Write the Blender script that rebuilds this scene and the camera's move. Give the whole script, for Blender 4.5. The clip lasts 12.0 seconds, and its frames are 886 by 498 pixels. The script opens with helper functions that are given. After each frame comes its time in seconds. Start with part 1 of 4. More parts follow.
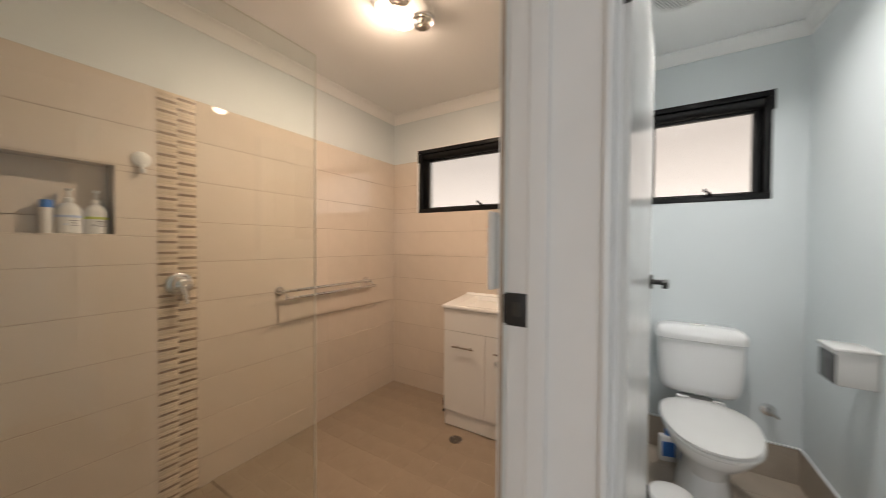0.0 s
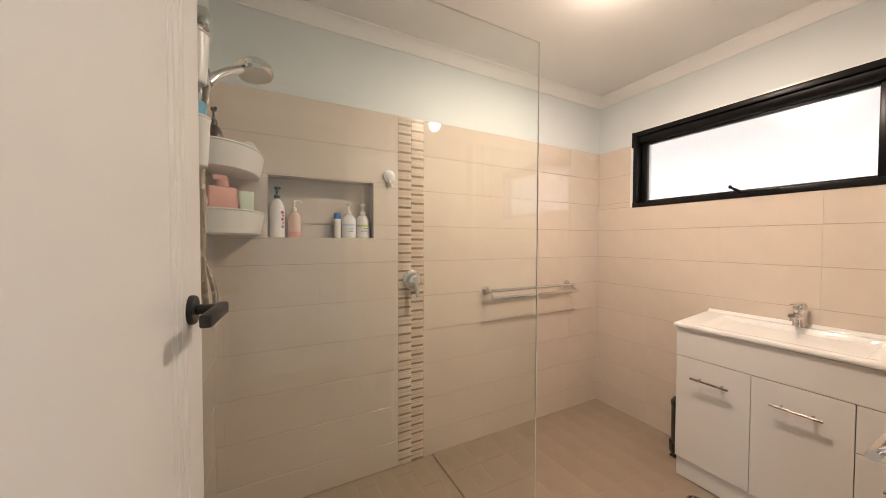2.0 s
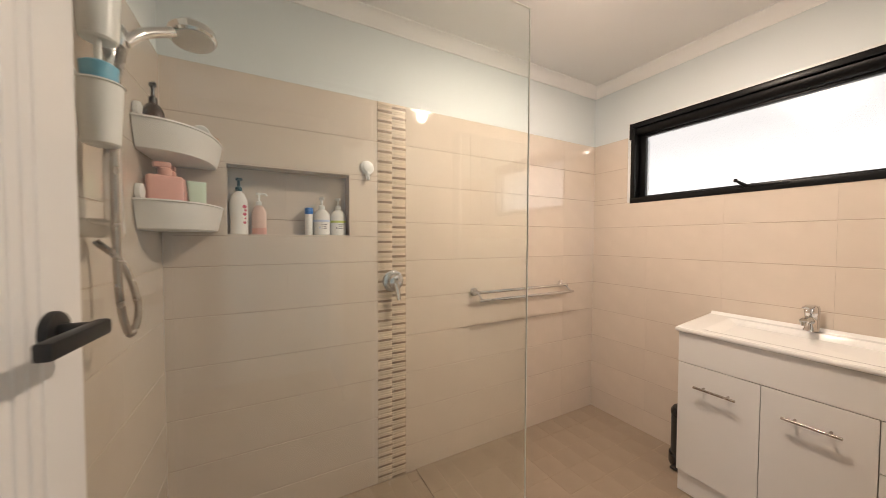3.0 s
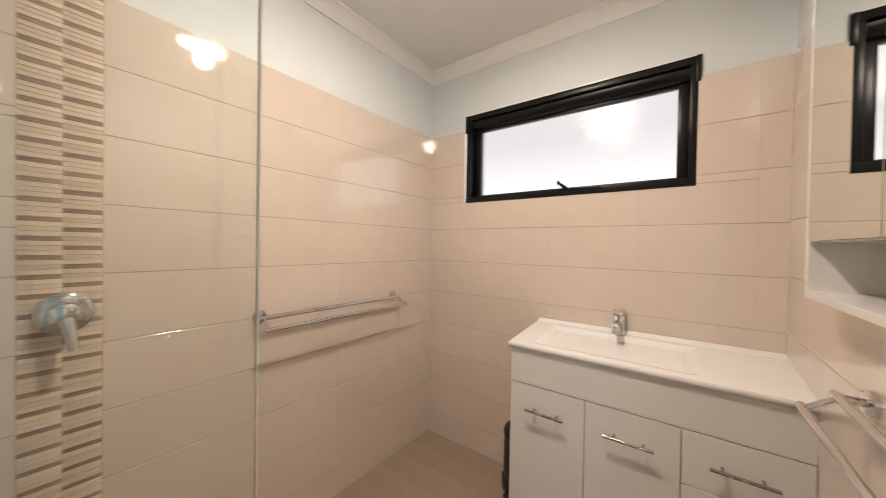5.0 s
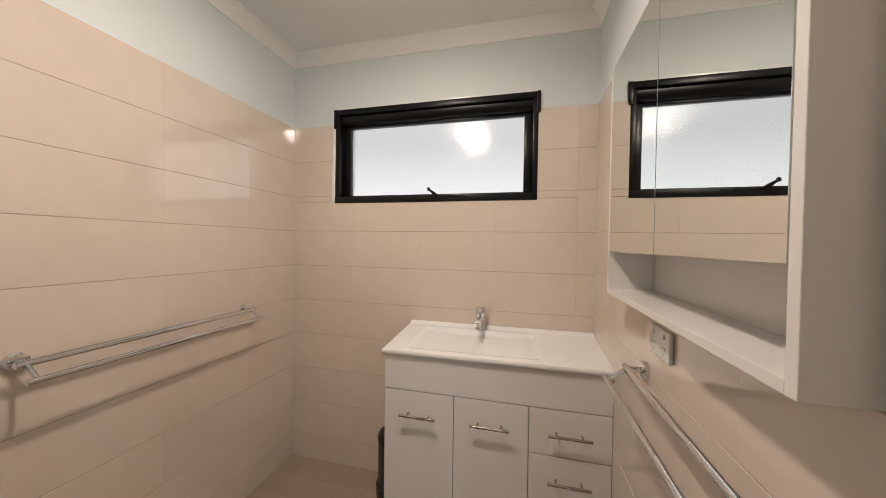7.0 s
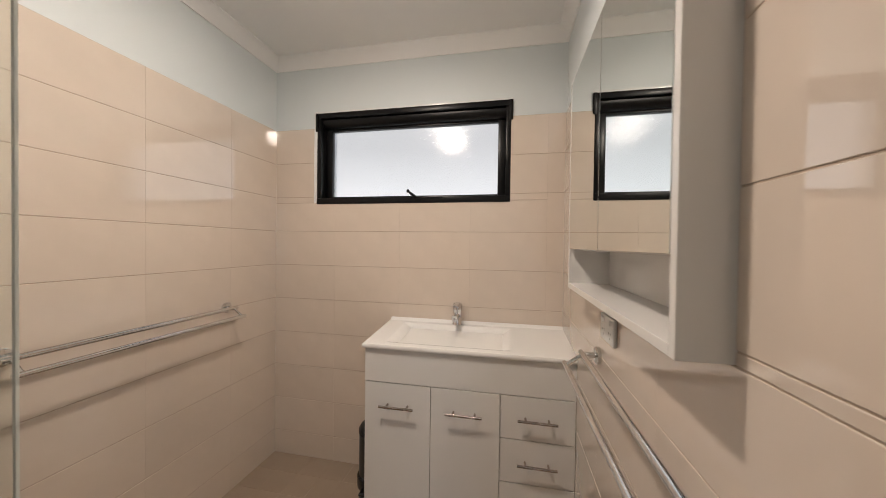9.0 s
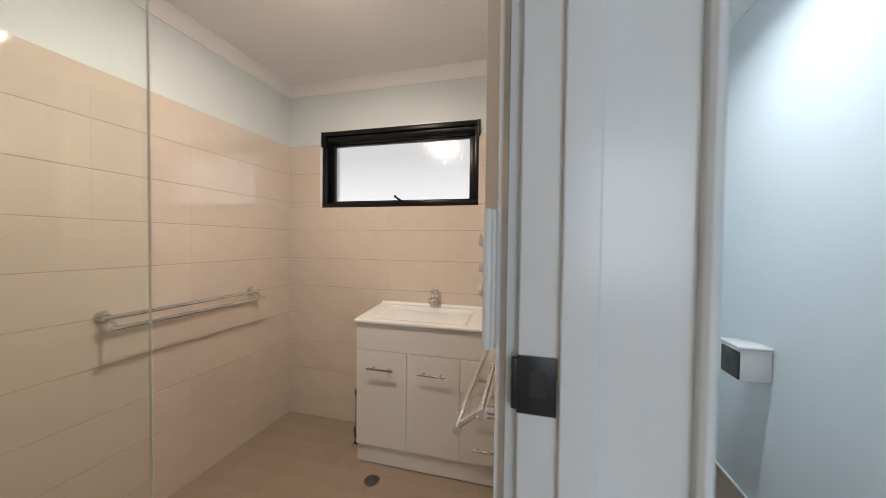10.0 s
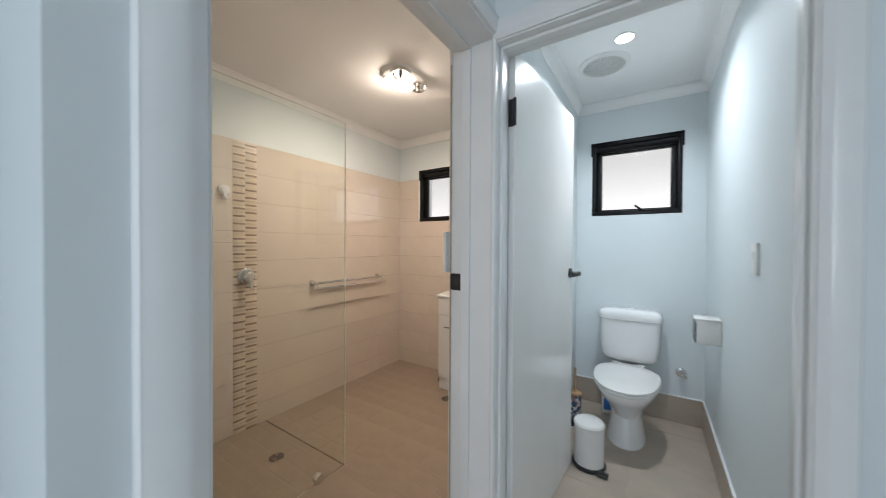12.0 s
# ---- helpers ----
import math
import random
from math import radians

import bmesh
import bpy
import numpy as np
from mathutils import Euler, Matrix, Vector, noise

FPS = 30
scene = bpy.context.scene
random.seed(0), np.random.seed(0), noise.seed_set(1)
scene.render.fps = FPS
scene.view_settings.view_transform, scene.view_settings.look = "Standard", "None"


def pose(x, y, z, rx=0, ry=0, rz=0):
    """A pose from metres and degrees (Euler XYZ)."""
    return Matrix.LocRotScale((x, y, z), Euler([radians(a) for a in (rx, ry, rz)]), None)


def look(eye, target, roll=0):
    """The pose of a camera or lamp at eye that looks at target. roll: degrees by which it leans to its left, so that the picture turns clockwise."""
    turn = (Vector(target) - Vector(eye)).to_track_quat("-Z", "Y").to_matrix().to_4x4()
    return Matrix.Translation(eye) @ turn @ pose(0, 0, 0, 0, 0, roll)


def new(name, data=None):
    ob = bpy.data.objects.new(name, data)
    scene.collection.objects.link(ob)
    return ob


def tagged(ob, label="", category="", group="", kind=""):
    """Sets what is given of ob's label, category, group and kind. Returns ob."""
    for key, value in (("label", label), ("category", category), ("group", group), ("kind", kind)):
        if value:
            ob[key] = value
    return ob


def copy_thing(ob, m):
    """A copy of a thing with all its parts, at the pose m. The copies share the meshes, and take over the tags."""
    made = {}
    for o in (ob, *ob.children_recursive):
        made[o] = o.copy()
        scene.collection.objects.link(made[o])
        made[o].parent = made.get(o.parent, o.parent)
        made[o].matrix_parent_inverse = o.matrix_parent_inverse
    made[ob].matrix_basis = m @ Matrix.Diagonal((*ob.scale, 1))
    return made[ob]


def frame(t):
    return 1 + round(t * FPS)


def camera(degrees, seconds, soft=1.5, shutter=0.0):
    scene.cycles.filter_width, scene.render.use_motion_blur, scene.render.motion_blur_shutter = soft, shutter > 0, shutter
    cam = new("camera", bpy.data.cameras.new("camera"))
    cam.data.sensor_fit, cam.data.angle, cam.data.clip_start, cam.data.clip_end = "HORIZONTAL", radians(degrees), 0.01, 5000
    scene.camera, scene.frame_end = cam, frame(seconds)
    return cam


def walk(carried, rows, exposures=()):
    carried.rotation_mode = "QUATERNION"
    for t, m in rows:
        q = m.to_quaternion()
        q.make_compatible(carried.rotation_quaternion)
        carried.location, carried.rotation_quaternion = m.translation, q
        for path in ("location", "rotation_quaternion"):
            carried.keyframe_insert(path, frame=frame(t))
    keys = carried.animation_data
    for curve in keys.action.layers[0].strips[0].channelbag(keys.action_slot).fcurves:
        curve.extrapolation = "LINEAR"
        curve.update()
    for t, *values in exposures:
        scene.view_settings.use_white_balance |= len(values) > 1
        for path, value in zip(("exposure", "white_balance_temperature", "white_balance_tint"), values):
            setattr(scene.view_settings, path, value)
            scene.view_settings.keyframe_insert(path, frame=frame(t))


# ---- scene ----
cam = camera(108.2, 12.0, soft=0.7, shutter=0.35)
PATH = [
    (0, (0.149, 1.276, 1.25), (-0.9, 2.978, 1.217), 0.4),
    (0.5, (0.023, 1.267, 1.247), (-1.477, 2.59, 1.205), 0.2),
    (1, (-0.038, 1.253, 1.254), (-1.742, 2.3, 1.216), 0),
    (1.5, (-0.038, 1.248, 1.244), (-1.795, 2.203, 1.215), 0.2),
    (2, (-0.053, 1.243, 1.264), (-1.828, 2.164, 1.216), 0.2),
    (2.5, (-0.054, 1.304, 1.26), (-1.847, 2.189, 1.212), 0.1),
    (2.7, (-0.084, 1.326, 1.265), (-1.868, 2.228, 1.211), 0.1),
    (4.3, (-0.41, 1.684, 1.227), (-1.941, 2.97, 1.195), 0.5),
    (4.5, (-0.375, 1.759, 1.242), (-1.847, 3.113, 1.207), 0.4),
    (5, (-0.4, 1.843, 1.248), (-1.598, 3.445, 1.224), 0.95),
    (5.5, (-0.402, 1.865, 1.273), (-1.341, 3.631, 1.248), 0.95),
    (6, (-0.407, 1.873, 1.281), (-1.124, 3.739, 1.253), 0.85),
    (6.5, (-0.415, 1.872, 1.286), (-0.988, 3.787, 1.257), 0.95),
    (7, (-0.424, 1.873, 1.288), (-0.909, 3.813, 1.254), 0.85),
    (7.2, (-0.42, 1.881, 1.284), (-0.889, 3.827, 1.252), 0.8),
    (8.8, (-0.384, 1.837, 1.277), (-0.806, 3.791, 1.253), 0.7),
    (9, (-0.369, 1.805, 1.28), (-0.766, 3.765, 1.254), 0.75),
    (9.5, (-0.21, 1.695, 1.273), (-0.615, 3.653, 1.248), 0.8),
    (10, (-0.063, 1.514, 1.278), (-0.567, 3.446, 1.232), 0.7),
    (10.5, (0.071, 1.401, 1.256), (-0.927, 3.134, 1.229), 0.3),
    (11, (0.255, 1.164, 1.265), (-0.94, 2.768, 1.238), 0.25),
    (11.5, (0.417, 1.0, 1.281), (-0.809, 2.58, 1.259), 0.3),
    (12, (0.565, 0.829, 1.263), (-0.527, 2.505, 1.24), 0.3),
]
LIGHT = [(0, -0.08, 7500, 17), (0.5, 0.05, 7300, 17), (1.5, 0.34, 6900, 16), (2.5, 0.42, 6700, 14), (4.5, 0.32, 6450, 13), (6.5, -0.03, 6300, 12), (9.5, -0.06, 6150, 11), (10.5, 0.03, 6400, 11), (11, 0.08, 6250, 10), (11.5, 0.10, 6200, 9), (12, 0.06, 6350, 11)]
walk(cam, [(t, look(eye, target, roll)) for t, eye, target, roll in PATH], LIGHT)

# ---- light ----
world = bpy.data.worlds.new("world")
scene.world = world
world.use_nodes = True
wn = world.node_tree.nodes
wl = world.node_tree.links
sky = wn.new("ShaderNodeTexSky")
sky.sky_type = "NISHITA"
sky.sun_disc = False
sky.sun_elevation = radians(40)
sky.sun_rotation = radians(150)
wl.new(sky.outputs["Color"], wn["Background"].inputs["Color"])
wn["Background"].inputs["Strength"].default_value = 0.08


def lamp(name, kind, m, power, color, size=0.1, size_y=None, spread=None):
    d = bpy.data.lights.new(name, kind)
    d.energy, d.color = power, color
    if kind == "AREA":
        d.shape, d.size = ("RECTANGLE", size) if size_y else ("DISK", size)
        if size_y:
            d.size_y = size_y
        if spread:
            d.spread = radians(spread)
    elif kind == "POINT" or kind == "SPOT":
        d.shadow_soft_size = size
    ob = new(name, d)
    ob.matrix_world = m
    return ob


WARM = (1.0, 0.835, 0.68)
COOL = (0.88, 0.95, 1.0)
# heat-lamp unit's lit lens, toilet downlight, added fill light at the hall's unseen end
lamp("bathroom_lamp", "AREA", pose(-0.878, 2.492, 2.334), 15.0, WARM, 0.095)
# extra point light below the lens, added to lift ceiling and walls
lamp("bathroom_lamp_glow", "POINT", pose(-0.878, 2.492, 2.285), 4.2, WARM, 0.045)
lamp("toilet_downlight_lamp", "AREA", pose(0.428, 2.84, 2.388), 9.2, COOL, 0.075, spread=140)
lamp("hall_fill_lamp", "AREA", pose(0.95, -1.42, 1.55, 90), 25.5, (0.80, 0.90, 1.0), 1.1, 1.45)

# ---- materials ----


def material(name, color, rough=0.5, metal=0.0, vary=0.06, scale=6.0, bump=0.0, bump_scale=120.0, fleck=0.0, random_tint=0.0, spec=0.5, coat=0.0):
    m = bpy.data.materials.new(name)
    m.use_nodes = True
    n, l = m.node_tree.nodes, m.node_tree.links
    p = n["Principled BSDF"]
    p.inputs["Roughness"].default_value = rough
    p.inputs["Metallic"].default_value = metal
    p.inputs["Specular IOR Level"].default_value = spec
    p.inputs["Coat Weight"].default_value = coat
    tc = n.new("ShaderNodeTexCoord")
    big = n.new("ShaderNodeTexNoise")
    big.inputs["Scale"].default_value = scale
    big.inputs["Detail"].default_value = 5.0
    l.new(tc.outputs["Object"], big.inputs["Vector"])
    fine = n.new("ShaderNodeTexNoise")
    fine.inputs["Scale"].default_value = bump_scale
    fine.inputs["Detail"].default_value = 3.0
    l.new(tc.outputs["Object"], fine.inputs["Vector"])
    ramp = n.new("ShaderNodeMapRange")
    ramp.inputs["From Min"].default_value = 0.3
    ramp.inputs["From Max"].default_value = 0.7
    ramp.inputs["To Min"].default_value = 1.0 - vary
    ramp.inputs["To Max"].default_value = 1.0 + vary
    l.new(big.outputs["Fac"], ramp.inputs["Value"])
    factor = ramp.outputs["Result"]
    if fleck:
        r2 = n.new("ShaderNodeMapRange")
        r2.inputs["From Min"].default_value = 0.3
        r2.inputs["From Max"].default_value = 0.7
        r2.inputs["To Min"].default_value = 1.0 - fleck
        r2.inputs["To Max"].default_value = 1.0 + fleck
        l.new(fine.outputs["Fac"], r2.inputs["Value"])
        mul = n.new("ShaderNodeMath")
        mul.operation = "MULTIPLY"
        l.new(factor, mul.inputs[0])
        l.new(r2.outputs["Result"], mul.inputs[1])
        factor = mul.outputs[0]
    if random_tint:
        info = n.new("ShaderNodeObjectInfo")
        r3 = n.new("ShaderNodeMapRange")
        r3.inputs["To Min"].default_value = 1.0 - random_tint
        r3.inputs["To Max"].default_value = 1.0 + random_tint
        l.new(info.outputs["Random"], r3.inputs["Value"])
        mul = n.new("ShaderNodeMath")
        mul.operation = "MULTIPLY"
        l.new(factor, mul.inputs[0])
        l.new(r3.outputs["Result"], mul.inputs[1])
        factor = mul.outputs[0]
    mix = n.new("ShaderNodeVectorMath")
    mix.operation = "SCALE"
    mix.inputs[0].default_value = color
    l.new(factor, mix.inputs["Scale"])
    l.new(mix.outputs["Vector"], p.inputs["Base Color"])
    rr = n.new("ShaderNodeMapRange")
    rr.inputs["To Min"].default_value = max(0.0, rough * 0.75)
    rr.inputs["To Max"].default_value = min(1.0, rough * 1.25)
    l.new(big.outputs["Fac"], rr.inputs["Value"])
    l.new(rr.outputs["Result"], p.inputs["Roughness"])
    if bump:
        b = n.new("ShaderNodeBump")
        b.inputs["Strength"].default_value = 1.0
        b.inputs["Distance"].default_value = bump
        l.new(fine.outputs["Fac"], b.inputs["Height"])
        l.new(b.outputs["Normal"], p.inputs["Normal"])
    return m


def glass(name, rough=0.0, color=(0.95, 0.98, 0.97), bump=0.0, bump_scale=90.0):
    m = material(name, color, rough, vary=0.0, bump=bump, bump_scale=bump_scale)
    p = m.node_tree.nodes["Principled BSDF"]
    p.inputs["Transmission Weight"].default_value = 1.0
    p.inputs["IOR"].default_value = 1.45
    return m


def glowing(name, color, strength):
    m = bpy.data.materials.new(name)
    m.use_nodes = True
    p = m.node_tree.nodes["Principled BSDF"]
    p.inputs["Base Color"].default_value = (*color, 1)
    p.inputs["Emission Color"].default_value = (*color, 1)
    p.inputs["Emission Strength"].default_value = strength
    return m


M_TILE = material("beige_glazed_tile", (0.69, 0.60, 0.512), 0.05, spec=1.0, coat=1.0, vary=0.025, scale=9, bump=0.00025, bump_scale=14, random_tint=0.018)
M_GROUT = material("grout", (0.43, 0.345, 0.268), 0.85, vary=0.15, scale=20)
M_PAINT = material("pale_blue_paint", (0.70, 0.75, 0.762), 0.55, vary=0.012, scale=2.5, spec=0.35, bump=0.00012, bump_scale=260)
M_CEIL = material("ceiling_paint", (0.88, 0.88, 0.87), 0.6, vary=0.012, scale=2.0)
M_TRIM = material("white_gloss_paint", (0.80, 0.81, 0.81), 0.22, vary=0.02, scale=7, bump=0.00015, bump_scale=60)
M_DOOR = material("white_door_paint", (0.79, 0.79, 0.77), 0.22, vary=0.015, scale=5, bump=0.0001, bump_scale=80)
M_FLOOR = material("brown_floor_tile", (0.335, 0.262, 0.197), 0.42, vary=0.13, scale=4.5, bump=0.0004, bump_scale=140, fleck=0.06, random_tint=0.012)
M_FGROUT = material("floor_grout", (0.42, 0.335, 0.255), 0.9, vary=0.42, scale=7)
M_TFLOOR = material("toilet_floor_tile", (0.43, 0.36, 0.29), 0.38, vary=0.08, scale=6, bump=0.0002, bump_scale=160, fleck=0.05, random_tint=0.03)
M_MOS = [material("mosaic_cream", (0.68, 0.57, 0.45), 0.30, vary=0.12, scale=22, fleck=0.06, random_tint=0.07),
         material("mosaic_beige", (0.62, 0.51, 0.39), 0.32, vary=0.12, scale=22, fleck=0.06, random_tint=0.08),
         material("mosaic_brown", (0.30, 0.222, 0.16), 0.32, vary=0.22, scale=22, fleck=0.08, random_tint=0.14)]
M_BLACK = material("black_powder_coat", (0.004, 0.004, 0.0045), 0.33, spec=0.28, vary=0.1, bump=0.00008, bump_scale=300)
M_MATTBLACK = material("matt_black_metal", (0.018, 0.018, 0.018), 0.42, vary=0.1)
M_CHROME = material("chrome", (0.72, 0.72, 0.72), 0.06, metal=1.0, vary=0.02)
M_STEEL = material("brushed_steel", (0.42, 0.375, 0.34), 0.26, metal=1.0, vary=0.05, scale=40)
M_GLOSSWHITE = material("white_gloss_laminate", (0.73, 0.72, 0.70), 0.16, vary=0.01, scale=4)
M_CERAMIC = material("white_ceramic", (0.83, 0.83, 0.82), 0.07, vary=0.008, scale=5, coat=0.3)
M_PLASTIC = material("white_plastic", (0.80, 0.80, 0.78), 0.32, vary=0.02)
# dark colour standing in for the shade inside holes and gaps
M_SHADOWGAP = material("painted_hole_shade", (0.05, 0.045, 0.04), 0.9)
M_BLACKPL = material("black_plastic", (0.02, 0.02, 0.022), 0.25, vary=0.05)
M_DARKBIN = material("charcoal_bin", (0.030, 0.031, 0.030), 0.45, vary=0.08)
M_MIRROR = material("mirror", (0.86, 0.89, 0.87), 0.004, metal=1.0, vary=0.0)
M_GLASS = glass("clear_glass", 0.0, (0.935, 0.98, 0.96))
M_OBSCURE = glass("obscure_glass", 0.105, (0.97, 0.98, 0.98), bump=0.0009, bump_scale=85.0)
M_EDGE = material("glass_edge", (0.78, 0.80, 0.74), 0.25, vary=0.1)
M_BULB = glass("lamp_bulb_glass", 0.05, (0.98, 0.97, 0.95))
M_LENS = glowing("lit_lens", (1.0, 0.88, 0.72), 14.0)
M_LED = glowing("lit_downlight", (0.93, 0.97, 1.0), 18.0)
M_PINK = material("pink_plastic", (0.72, 0.40, 0.34), 0.35)
M_PINKCLEAR = material("pink_soap", (0.82, 0.62, 0.55), 0.12)
M_GREEN = material("pale_green_plastic", (0.60, 0.73, 0.60), 0.4)
M_LIME = material("lime_label", (0.52, 0.62, 0.16), 0.4)
M_LABELBLUE = material("label_blue", (0.50, 0.61, 0.80), 0.4)
M_BLUE = material("blue_plastic", (0.04, 0.17, 0.50), 0.3)
M_SKYBLUE = material("light_blue_plastic", (0.16, 0.45, 0.62), 0.35)
M_TEAL = material("dark_teal_plastic", (0.02, 0.07, 0.09), 0.3)
M_AMBER = material("dark_amber_plastic", (0.05, 0.025, 0.015), 0.15)
M_LABEL = material("dark_print", (0.20, 0.21, 0.24), 0.5)
M_ROSE = material("rose_print", (0.62, 0.14, 0.22), 0.4)
M_WOOD = material("bamboo", (0.48, 0.30, 0.15), 0.5, vary=0.15, scale=30)
M_RED = material("red_indicator", (0.78, 0.36, 0.28), 0.3)
M_SLATE = material("floral_pattern", (0.62, 0.62, 0.64), 0.3, vary=0.05, scale=50)
fl_n, fl_l = M_SLATE.node_tree.nodes, M_SLATE.node_tree.links
fl_v, fl_r, fl_c = fl_n.new("ShaderNodeTexVoronoi"), fl_n.new("ShaderNodeValToRGB"), fl_n.new("ShaderNodeTexCoord")
fl_v.inputs["Scale"].default_value = 42.0
fl_l.new(fl_c.outputs["Object"], fl_v.inputs["Vector"])
fl_l.new(fl_v.outputs["Color"], fl_r.inputs["Fac"])
fl_r.color_ramp.interpolation = "CONSTANT"
fl_r.color_ramp.elements[0].color = (0.07, 0.10, 0.20, 1)
fl_r.color_ramp.elements[1].position, fl_r.color_ramp.elements[1].color = 0.48, (0.66, 0.66, 0.68, 1)
fl_e = fl_r.color_ramp.elements.new(0.74)
fl_e.color = (0.36, 0.22, 0.24, 1)
fl_l.new(fl_r.outputs["Color"], fl_n["Principled BSDF"].inputs["Base Color"])

# ---- mesh helpers ----


def part(name, bm, mat, parent=None, label="", smooth=True):
    bmesh.ops.recalc_face_normals(bm, faces=bm.faces)
    if smooth:
        for fc in bm.faces:
            fc.smooth = True
        for e in bm.edges:
            if len(e.link_faces) != 2 or e.calc_face_angle(0.0) > 0.6:
                e.smooth = False
    me = bpy.data.meshes.new(name)
    bm.to_mesh(me)
    bm.free()
    me.materials.append(mat)
    ob = new(name, me)
    if parent:
        ob.parent = parent
    if label:
        ob["label"] = label
    return ob


def thing(name, at, label, category, group="", kind="", rz=0):
    ob = new(name)
    ob.empty_display_size = 0.05
    ob.matrix_basis = pose(*at, 0, 0, rz)
    return tagged(ob, label, category, group, kind)


def box(bm, a, b, bevel=0.0, seg=2):
    r = bmesh.ops.create_cube(bm, size=1.0)["verts"]
    c = [(a[i] + b[i]) / 2 for i in range(3)]
    d = [abs(b[i] - a[i]) for i in range(3)]
    for v in r:
        v.co = Vector((c[0] + v.co.x * d[0], c[1] + v.co.y * d[1], c[2] + v.co.z * d[2]))
    if bevel:
        es = {e for v in r for e in v.link_edges}
        bmesh.ops.bevel(bm, geom=list(es), offset=min(bevel, min(d) * 0.45), segments=seg, affect="EDGES", profile=0.5)
    return bm


def B(a, b, bevel=0.0, seg=2):
    return box(bmesh.new(), a, b, bevel, seg)


def ring_loft(bm, rings, cap=(True, True)):
    """Joins rings of equal count into a closed skin."""
    vs = [[bm.verts.new(p) for p in r] for r in rings]
    n = len(vs[0])
    for a, b in zip(vs, vs[1:]):
        for i in range(n):
            j = (i + 1) % n
            bm.faces.new((a[i], a[j], b[j], b[i]))
    if cap[0]:
        bm.faces.new(vs[0][::-1])
    if cap[1]:
        bm.faces.new(vs[-1])
    return bm


def lathe(profile, at=(0, 0, 0), seg=28, axis="z", sx=1.0, sy=1.0, bm=None, cap=(True, True)):
    """Turns (radius, height) pairs about an axis through at."""
    bm = bm or bmesh.new()
    rings = []
    for r, h in profile:
        ring = []
        for i in range(seg):
            a = 2 * math.pi * i / seg
            u, v = max(r, 1e-4) * math.cos(a) * sx, max(r, 1e-4) * math.sin(a) * sy
            p = (u, v, h) if axis == "z" else (h, u, v) if axis == "x" else (v, h, u)
            ring.append((at[0] + p[0], at[1] + p[1], at[2] + p[2]))
        rings.append(ring)
    return ring_loft(bm, rings, cap)


def tube(points, r, seg=14, bm=None, radii=None):
    bm = bm or bmesh.new()
    pts = [Vector(p) for p in points]
    rings = []
    up = None
    for i, p in enumerate(pts):
        d = (pts[min(i + 1, len(pts) - 1)] - pts[max(i - 1, 0)]).normalized()
        if up is None:
            up = d.orthogonal().normalized()
        up = (up - d * up.dot(d)).normalized()
        side = d.cross(up)
        rr = radii[i] if radii else r
        rings.append([p + (up * math.cos(2 * math.pi * k / seg) + side * math.sin(2 * math.pi * k / seg)) * rr for k in range(seg)])
    return ring_loft(bm, rings)


def curve_points(pts, n=8):
    """Catmull-Rom points through pts."""
    P = [Vector(p) for p in pts]
    P = [P[0] * 2 - P[1]] + P + [P[-1] * 2 - P[-2]]
    out = []
    for i in range(1, len(P) - 2):
        for k in range(n):
            t = k / n
            a, b, c, d = P[i - 1], P[i], P[i + 1], P[i + 2]
            out.append(0.5 * ((2 * b) + (c - a) * t + (2 * a - 5 * b + 4 * c - d) * t * t + (3 * b - a - 3 * c + d) * t ** 3))
    out.append(P[-2])
    return out


def extrude_profile(prof, p0, p1, out, up=(0, 0, 1)):
    """A bar from p0 to p1 with the cross-section prof, pairs (along out, along up)."""
    o, u = Vector(out), Vector(up)
    rings = [[Vector(p) + o * a + u * b for a, b in prof] for p in (p0, p1)]
    return ring_loft(bmesh.new(), rings)


def superellipse(cx, cy, rx, ry, z, n=2.6, seg=40):
    out = []
    for i in range(seg):
        a = 2 * math.pi * i / seg
        c, s = math.cos(a), math.sin(a)
        out.append((cx + rx * math.copysign(abs(c) ** (2 / n), c), cy + ry * math.copysign(abs(s) ** (2 / n), s), z))
    return out


def wall_with_holes(name, axis, face, back, u0, u1, z0, z1, holes, mat, label):
    """A thick wall across axis; holes are (u0, u1, z0, z1) openings cut right through."""
    bm = bmesh.new()
    us = sorted({u0, u1, *[h[0] for h in holes], *[h[1] for h in holes]})
    for a, b in zip(us, us[1:]):
        if b <= u0 or a >= u1:
            continue
        zs = [(z0, z1)]
        for h in holes:
            if h[0] <= a + 1e-6 and h[1] >= b - 1e-6:
                nxt = []
                for p, q in zs:
                    if h[2] > p:
                        nxt.append((p, min(q, h[2])))
                    if h[3] < q:
                        nxt.append((max(p, h[3]), q))
                zs = nxt
        for p, q in zs:
            if q - p > 1e-4:
                if axis == "x":
                    box(bm, (min(face, back), a, p), (max(face, back), b, q))
                else:
                    box(bm, (a, min(face, back), p), (b, max(face, back), q))
    bmesh.ops.remove_doubles(bm, verts=bm.verts, dist=1e-5)
    ob = part(name, bm, mat, smooth=False)
    return tagged(ob, label, "wall", kind="structure")


# ---- the rooms ----
XL, XR, YN, YS = -1.755, -0.092, 3.52, 1.0      # bathroom tile faces
TILE_TOP, ROW, BED = 1.956, 0.2018, 0.008
CEIL_B, CEIL_T = 2.385, 2.40
NICHE = (1.205, 1.709, 1.274, 1.578)
WIN_B = (-1.482, -0.362, 1.51, 2.042)
WIN_T = (0.153, 0.743, 1.505, 2.088)
CAB = (2.262, 3.005, 1.135, 1.845)
TXR, TYN = 0.88, 3.672                            # toilet walls

